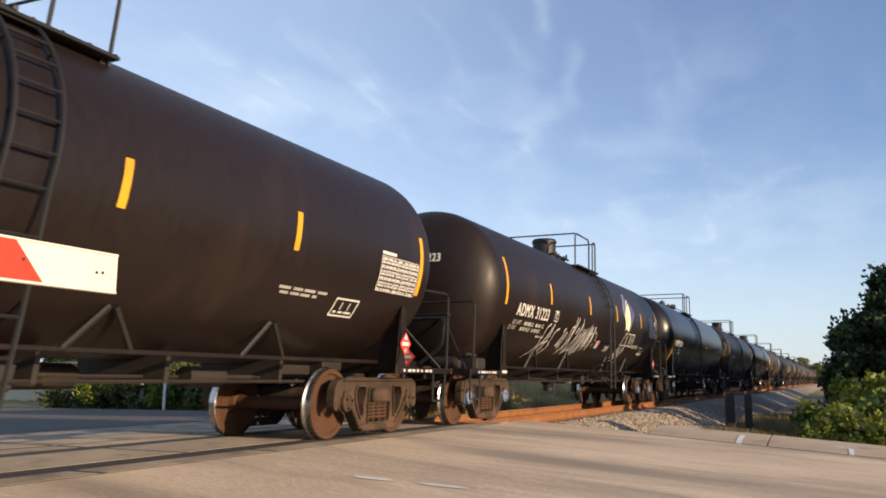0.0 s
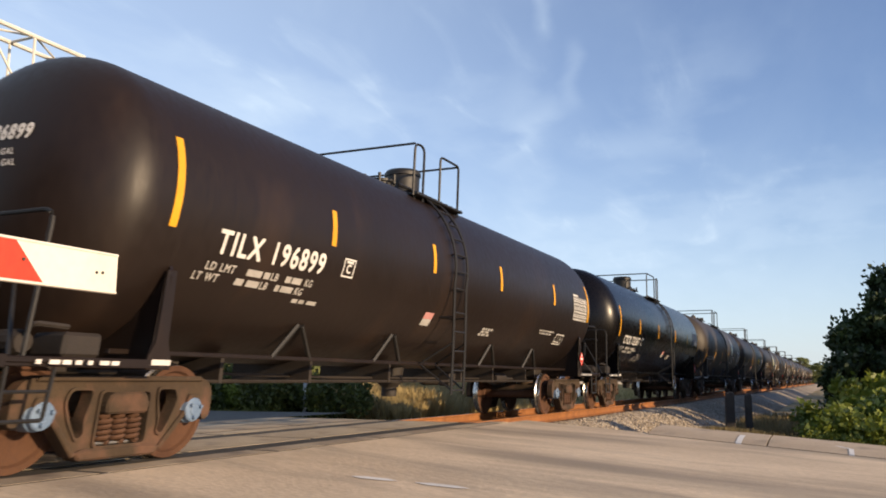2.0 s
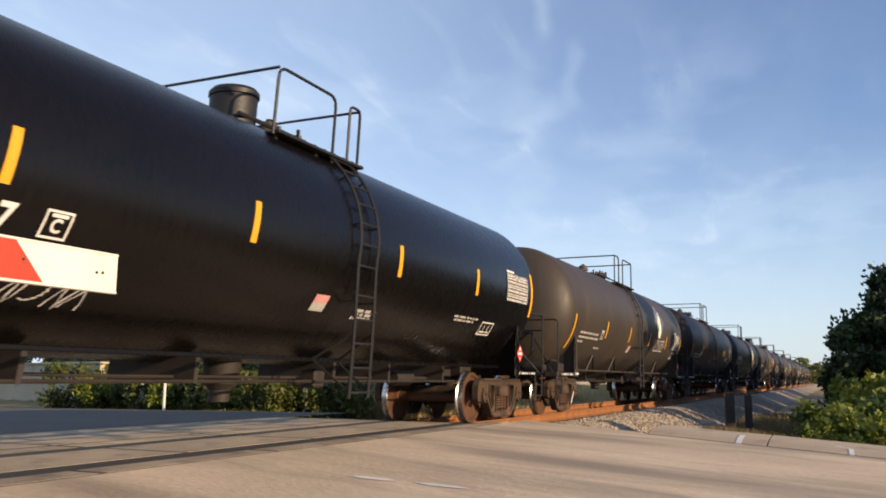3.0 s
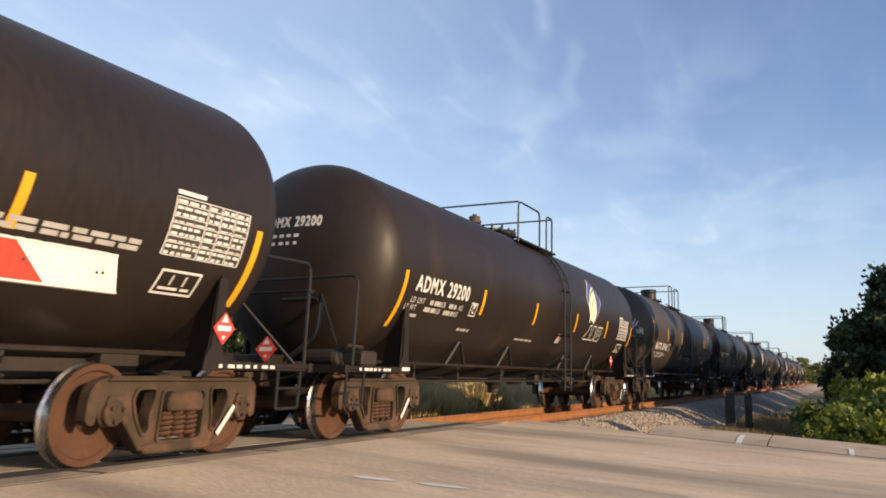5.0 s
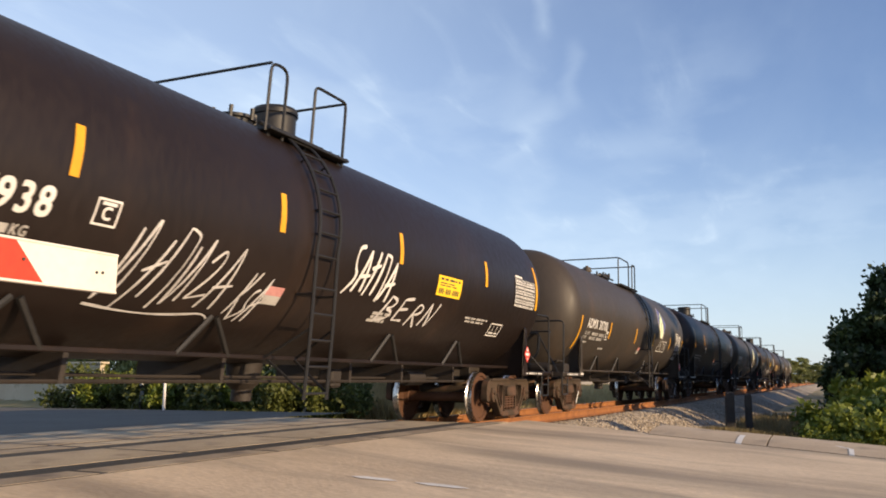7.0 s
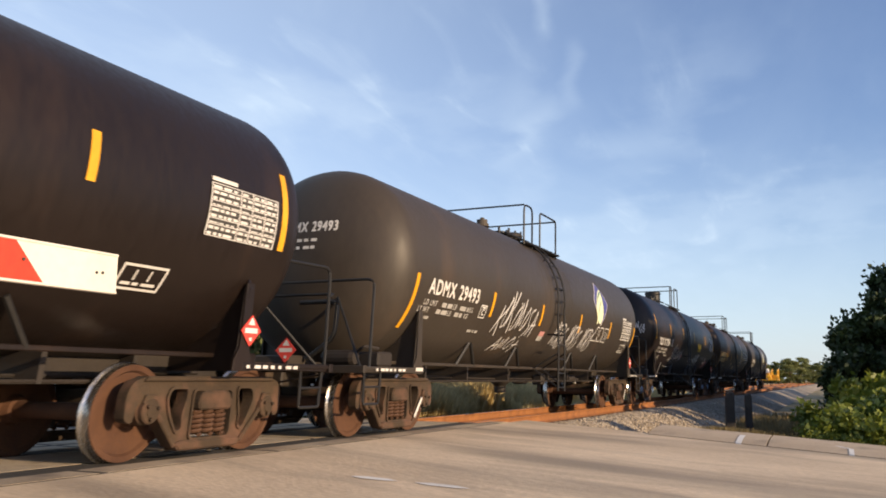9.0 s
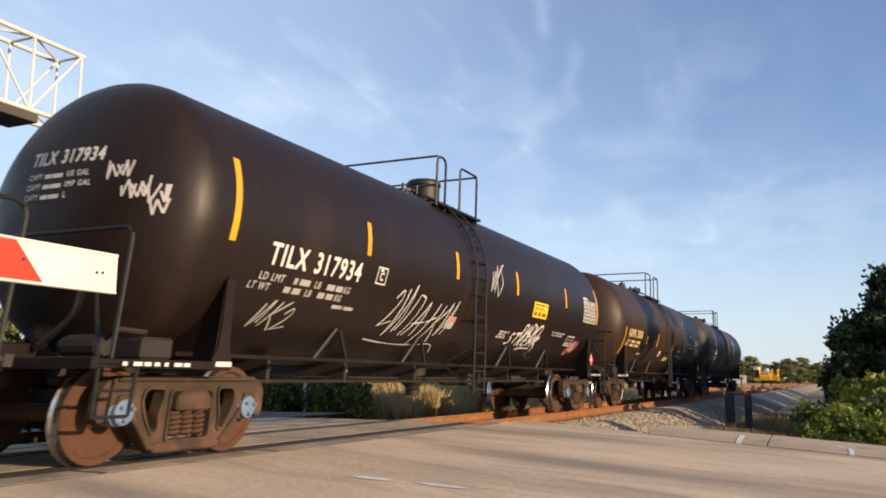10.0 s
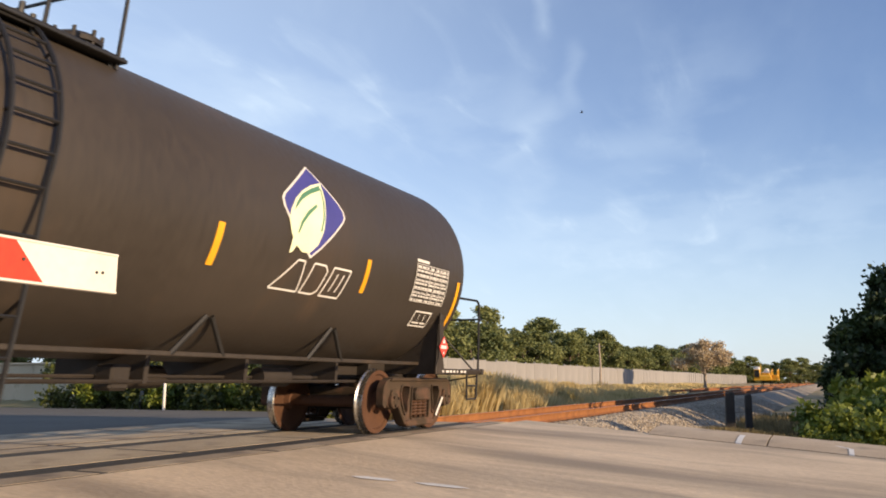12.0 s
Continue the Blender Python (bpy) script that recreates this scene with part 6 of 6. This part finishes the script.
def build_plants():
    # trees beside the track, their shaded side put into the dark leaf colour
    big = [make_tree("tree", "tall dense green tree beside the track, leaves coloured dark for its shaded side", 7.7, 4.2, 46, 30000, 0.13, 51, M_LEAF_SHADED, M_BARK, (13.6, 36.5, -0.8), 0.0, 7, True)]
    big.append(make_tree("tree", "low broad green tree, leaves coloured dark for shade", 6.2, 3.3, 40, 26000, 0.12, 52, M_LEAF_SHADED, M_BARK, (10.3, 34.5, -0.8), 0.0, 7, True))
    big.append(make_tree("tree", "small green tree at the edge of the verge, leaves coloured dark for shade", 4.5, 2.0, 40, 20000, 0.10, 53, M_LEAF_SHADED, M_BARK, (8.45, 33.0, -0.8), 0.0, 7, True))
    for t in big:
        tagged(t, group="trees beside the track")
    rows = [(14.0, 46), (16.5, 41), (13.5, 54), (16.0, 50), (15.0, 61), (17.0, 57), (13.0, 70), (16.0, 67), (13.5, 79), (16.5, 75), (12.5, 88), (15.5, 85), (12.5, 98), (15.5, 95), (12.5, 110), (15.0, 104), (12.5, 124), (15.0, 117), (12.0, 140), (12.0, 160), (12.0, 182), (12.0, 206)]
    for k, (x, y) in enumerate(rows):
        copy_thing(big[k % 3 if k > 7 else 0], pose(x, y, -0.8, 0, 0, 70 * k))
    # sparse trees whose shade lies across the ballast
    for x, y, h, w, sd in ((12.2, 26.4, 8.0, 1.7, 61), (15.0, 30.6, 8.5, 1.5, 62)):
        make_tree("tree", "slender upright tree beyond the verge", h, w, 30, 15000, 0.12, sd, M_LEAF_SHADED, M_BARK, (x, y, -0.7), 0.0, 5, True)
    # unseen shrub, added on the sun's side to cast shade on the posts
    make_tree("tree", "low shrub out of view, added to shade the posts", 3.2, 1.6, 30, 9000, 0.10, 63, M_LEAF_SHADED, M_BARK, (12.0, 18.9, -0.7), 0.0, 4, True)
    # bright bushes by the kerb
    rng = random.Random(7)
    src = []
    for k in range(3):
        blobs = [(rng.uniform(-0.7, 0.7), rng.uniform(-0.5, 0.5), rng.uniform(0.15, 0.95), rng.uniform(0.25, 0.42), rng.uniform(0.22, 0.4)) for _ in range(11)]
        src.append(leaf_cloud(blobs, 2600, 0.062, 70 + k, M_LEAF_BUSH, "bush"))
    spots = [(6.75, 17.0, 0.55), (7.2, 17.6, 0.95), (7.9, 16.9, 0.95), (8.5, 17.8, 1.2), (7.0, 19.0, 0.9), (7.7, 19.4, 1.3), (8.4, 20.5, 1.5), (6.85, 21.0, 0.85), (7.2, 22.5, 1.2), (6.8, 24.5, 0.95), (8.2, 24.0, 1.7), (7.0, 27.0, 1.3), (8.6, 29.0, 1.9), (9.4, 18.5, 1.4), (9.3, 22.0, 1.8)]
    for k, (x, y, s) in enumerate(spots):
        ob = thing("bush", "sunlit yellow-green leafy bush behind the kerb", "bush", pose(x, y, ground_height(x, y) - 0.06, 0, 0, 50 * k), src[k % 3], group="bushes behind the kerb")
        ob.scale = (s, s, s)
    # far side bushes
    dark = [leaf_cloud([(rng.uniform(-0.9, 0.9), rng.uniform(-0.5, 0.5), rng.uniform(0.1, 1.1), rng.uniform(0.25, 0.45), rng.uniform(0.25, 0.42)) for _ in range(14)], 3200, 0.06, 74 + k, M_LEAF_HEDGE, "bush") for k in range(2)]
    for k in range(22):
        x = -5.9 - 0.55 * k + rng.uniform(-0.2, 0.2)
        y = edge_y(x) + (1.5 if k % 2 else 2.8) + rng.uniform(-0.3, 0.4)
        s = rng.uniform(0.95, 1.35) * (0.75 if k < 3 else 1.0)
        ob = thing("bush", "green roadside bush beyond the railway", "bush", pose(x, y, -0.4, 0, 0, 37 * k), (dark + src[:1])[k % 3], group="bushes beyond the railway")
        ob.scale = (s, s, s)
    # tree line beyond the fence
    kinds = []
    for k in range(4):
        kinds.append(make_tree("tree", "olive green tree in the distant tree line", 11.0 + k, 5.2, 60, 9000, 0.25, 80 + k, M_LEAF_FAR, M_BARK, (-30 - k * 6, 75 + 13 * k, -0.6), 0.0, 7, True))
        tagged(kinds[-1], group="distant tree line")
    rng = random.Random(9)
    for i in range(64):
        y = 62 + i * 4.0 + rng.uniform(-2, 2)
        x = -27 - rng.uniform(0, 9) - (0.0 if y < 160 else (y - 160) * -0.05)
        s = rng.uniform(0.62, 0.86)
        t = copy_thing(kinds[i % 4], pose(x, y, -0.6, 0, 0, rng.uniform(0, 360)))
        t.scale = (s, s, s * rng.uniform(0.74, 0.9))
    for i in range(40):
        y = 70 + i * 6.2 + rng.uniform(-2, 2)
        x = -33 - rng.uniform(0, 7) - (0.0 if y < 160 else (y - 160) * -0.05)
        s = rng.uniform(0.74, 0.92)
        t = copy_thing(kinds[i % 4], pose(x, y, -0.6, 0, 0, rng.uniform(0, 360)))
        t.scale = (s * 1.15, s * 1.15, s * rng.uniform(0.8, 0.95))
    for i in range(24):
        t = copy_thing(kinds[i % 4], pose(-46 + i * 3.9 + rng.uniform(-2, 2), 300 + rng.uniform(-30, 30), -0.6, 0, 0, rng.uniform(0, 360)))
        s = rng.uniform(0.42, 0.66)
        t.scale = (s * 1.7, s * 1.7, s)
    # small trees behind the roadside bushes
    for i in range(16):
        x = -9.5 - 2.1 * i
        s = rng.uniform(0.36, 0.5)
        t = copy_thing(kinds[i % 4], pose(x, edge_y(x) + 5.5 + rng.uniform(-0.6, 1.2), -0.5, 0, 0, rng.uniform(0, 360)))
        t.scale = (s * 0.8, s * 0.8, s)
        tagged(t, label="small green roadside tree beyond the railway", group="trees beyond the railway")
    # pale blossoming tree
    make_tree("blossom_tree", "pale beige umbrella-shaped blossoming tree", 6.0, 3.5, 46, 13000, 0.12, 95, M_BLOOM, M_PALE_BARK, (-7.9, 110.0, -0.4), 0.55, 14)


def grass(name, label, spots, count, height, seed, mat, wide=0.02):
    """Blades as thin upright triangles over a patch of ground."""
    rng = random.Random(seed)
    vs, fs = [], []
    for k in range(count):
        x0, x1, y0, y1 = spots[k % len(spots)]
        x, y = rng.uniform(x0, x1), rng.uniform(y0, y1)
        h = height * rng.uniform(0.45, 1.1) * (0.7 + 0.6 * noise.noise(Vector((x * 0.5, y * 0.3, seed))))
        a = rng.uniform(0, 3.14)
        dx, dy = math.cos(a) * wide, math.sin(a) * wide
        lx, ly = rng.uniform(-0.3, 0.3) * h, rng.uniform(-0.3, 0.3) * h
        z = ground_height(x, y) - 0.03
        n = len(vs)
        vs += [(x - dx, y - dy, z), (x + dx, y + dy, z), (x + lx * 0.4 + dx * 0.6, y + ly * 0.4 + dy * 0.6, z + h * 0.6), (x + lx, y + ly, z + h)]
        fs += [(n, n + 1, n + 2), (n, n + 2, n + 3)]
    me = bpy.data.meshes.new(name)
    me.from_pydata(vs, [], fs)
    me.materials.append(mat)
    thing(name, label, "grass", data=me, kind="stuff")


def build_grass():
    grass("dry_grass", "tall dry straw-coloured grass beyond the track", [(-13, -4.2, 24.5, 36), (-6.5, -4.2, 21.5, 28), (-15, -6.5, 34, 48), (-10, -4.2, 25, 34)], 150000, 1.5, 1, M_GRASS_DRY, 0.024)
    grass("dry_grass", "short dry straw-coloured grass by the fence", [(-16, -5.0, 40, 75)], 40000, 0.8, 4, M_GRASS_DRY, 0.035)
    grass("dry_grass", "low dry grass in the distance", [(-16, -7.0, 70, 150)], 16000, 0.6, 2, M_GRASS_DRY, 0.08)
    grass("weeds", "brown-green weeds along the back of the kerb", [(3.9, 6.9, 16.2, 17.2), (4.6, 7.0, 15.9, 16.9), (4.6, 6.9, 17.0, 27.0), (4.3, 6.9, 16.6, 21.0), (4.2, 7.2, 16.3, 18.2)], 34000, 0.50, 5, M_WEED_BROWN, 0.016)
    grass("weeds", "rank brown-green weeds on the slope below the trees", [(4.2, 8.0, 20.0, 34.0), (4.2, 7.0, 19.0, 26.0)], 24000, 0.75, 6, M_WEED_BROWN, 0.022)
    grass("weeds", "low green weeds along the kerb and ballast", [(3.4, 6.2, 16.4, 20), (3.6, 6.0, 19, 32), (-9, -5.5, 18.6, 20.2)], 16000, 0.32, 3, M_GRASS_GREEN, 0.02)


def build_machine():
    """Yellow track machine standing on the siding."""
    m = thing("track_machine", "yellow track maintenance machine parked on the siding", "track machine", pose(-4.42, 164.0, 0))
    bm = bmesh.new()
    box(bm, -2.0, 2.0, -3.2, 3.2, 0.75, 1.05, 0.05)
    prism(bm, [(-3.2, 1.05), (-3.2, 1.5), (-2.6, 1.75), (-0.7, 1.75), (-0.7, 1.05)], -0.9, 0.9, 0.04)
    part("chassis", mesh_of(bm, "chassis", M_MOW), m)
    # cab at one side, engine housing at the other, open frame between
    bm = bmesh.new()
    box(bm, -2.1, -1.1, -0.6, 1.4, 1.05, 2.75, 0.08)
    cab = part("cab", mesh_of(bm, "cab", M_MOW), m)
    for a, b, c, d in ((-2.02, -1.18, -0.63, -0.60),):
        bm = bmesh.new()
        box(bm, a, b, c, d, 1.35, 2.65)
        part("windscreen", mesh_of(bm, "windscreen", M_GLASS_DARK), cab)
    bm = bmesh.new()
    lathe(bm, [(0.60, 0.0), (0.60, 0.18), (0.42, 0.42), (0.001, 0.52)], "z", 16, at=(-1.6, 0.2, 2.75))
    part("roof", mesh_of(bm, "roof", M_HEAD_LAMP_WHITE, True), cab)
    bm = bmesh.new()
    box(bm, -0.75, 0.55, -0.2, 1.6, 1.05, 2.1, 0.08)
    hood = part("engine_housing", mesh_of(bm, "engine_housing", M_MOW), m)
    bm = bmesh.new()
    box(bm, -0.62, 0.42, -0.1, 1.4, 2.1, 2.38, 0.08)
    lathe(bm, [(0.42, 0.0), (0.42, 0.3), (0.28, 0.5), (0.001, 0.56)], "z", 14, at=(0.05, 0.5, 2.36))
    part("air_filter", mesh_of(bm, "air_filter", M_HEAD_LAMP_WHITE, True), hood)
    bm = bmesh.new()
    box(bm, -0.55, 0.35, -0.23, -0.2, 1.25, 1.75)
    part("grille", mesh_of(bm, "grille", M_BLACK_PRINT), hood)
    for x in (0.95, 1.95):
        bm = bmesh.new()
        tube(bm, rounded([(x, -2.6, 1.0), (x, -2.6, 2.35), (x, 1.2, 2.75), (x, 1.2, 1.0)], 0.15), 0.09, 7)
        tube(bm, [(x, -2.6, 1.7), (x, 1.2, 1.7)], 0.07, 6)
        part("side_frame", mesh_of(bm, "side_frame", M_MOW), m)
    bm = bmesh.new()
    tube(bm, [(-0.95, -0.4, 1.0), (-0.95, -0.4, 3.55)], 0.07, 6)
    part("mast", mesh_of(bm, "mast", M_MOW), m)
    bm = bmesh.new()
    box(bm, 1.05, 1.85, -2.2, 0.6, 1.05, 1.75, 0.06)
    part("tool_box", mesh_of(bm, "tool_box", M_MOW), m)
    for y in (-2.2, 2.2):
        bm = bmesh.new()
        for x in (-0.72, 0.72):
            lathe(bm, [(0.001, -0.06), (0.40, -0.06), (0.43, -0.04), (0.43, 0.05), (0.40, 0.06), (0.001, 0.06)], "x", 20, at=(x, y, 0.42))
        lathe(bm, [(0.07, -0.75), (0.07, 0.75)], "x", 10, at=(0, y, 0.42))
        part("wheelset", mesh_of(bm, "wheelset", M_DARK_STEEL), m)


def build_bird():
    """A small dark bird gliding high over the track."""
    bird = thing("bird", "small dark bird in flight under the clouds", "bird")
    bm = bmesh.new()
    lathe(bm, [(0.005, -0.13), (0.025, -0.10), (0.04, -0.03), (0.035, 0.05), (0.018, 0.10), (0.02, 0.17)], "y", 10)
    part("body", mesh_of(bm, "body", M_BLACK_PRINT, True), bird)
    for s in (-1, 1):
        bm = bmesh.new()
        prism(bm, [(s * 0.02, -0.06), (s * 0.13, -0.08), (s * 0.28, -0.01), (s * 0.15, 0.035), (s * 0.02, 0.045)], -0.006, 0.006, axis="z")
        part("wing", mesh_of(bm, "wing", M_BLACK_PRINT), bird, pose(0, 0, 0.02, 0, -22 * s, 0))
    return bird


BIRD = build_bird()
build_gate()
build_cantilever()
build_posts()
build_fence()
build_pole()
build_wall()
build_machine()
build_plants()
build_grass()


# ---- what moves ----
def motions():
    walk(BIRD, [(t, pose(-3.39 - 14.4 * (t - 11.5), 65.5 - 2.4 * (t - 11.5), 23.0 - 1.9 * (t - 11.5), 0, 0, 99)) for t in (0.0, 4.0, 8.0, 12.0)])
    for i, (car, sets) in enumerate(TRAIN):
        rows = []
        for t in (0.0, 3.0, 6.0, 9.0, 12.0):
            rows.append((t, pose(0, LAST_AT + (i - len(TRAIN) + 1) * PITCH - SPEED * (t - 12.0), 0)))
        walk(car, rows)
        for k, ws in enumerate(sets):
            base = ws.matrix_basis.translation
            spin = []
            for n in range(0, 361):
                spin.append((n / FPS, Matrix.Translation(base) @ Matrix.Rotation(radians(89.0 * n + 31 * k), 4, "X")))
            walk(ws, spin)


motions()
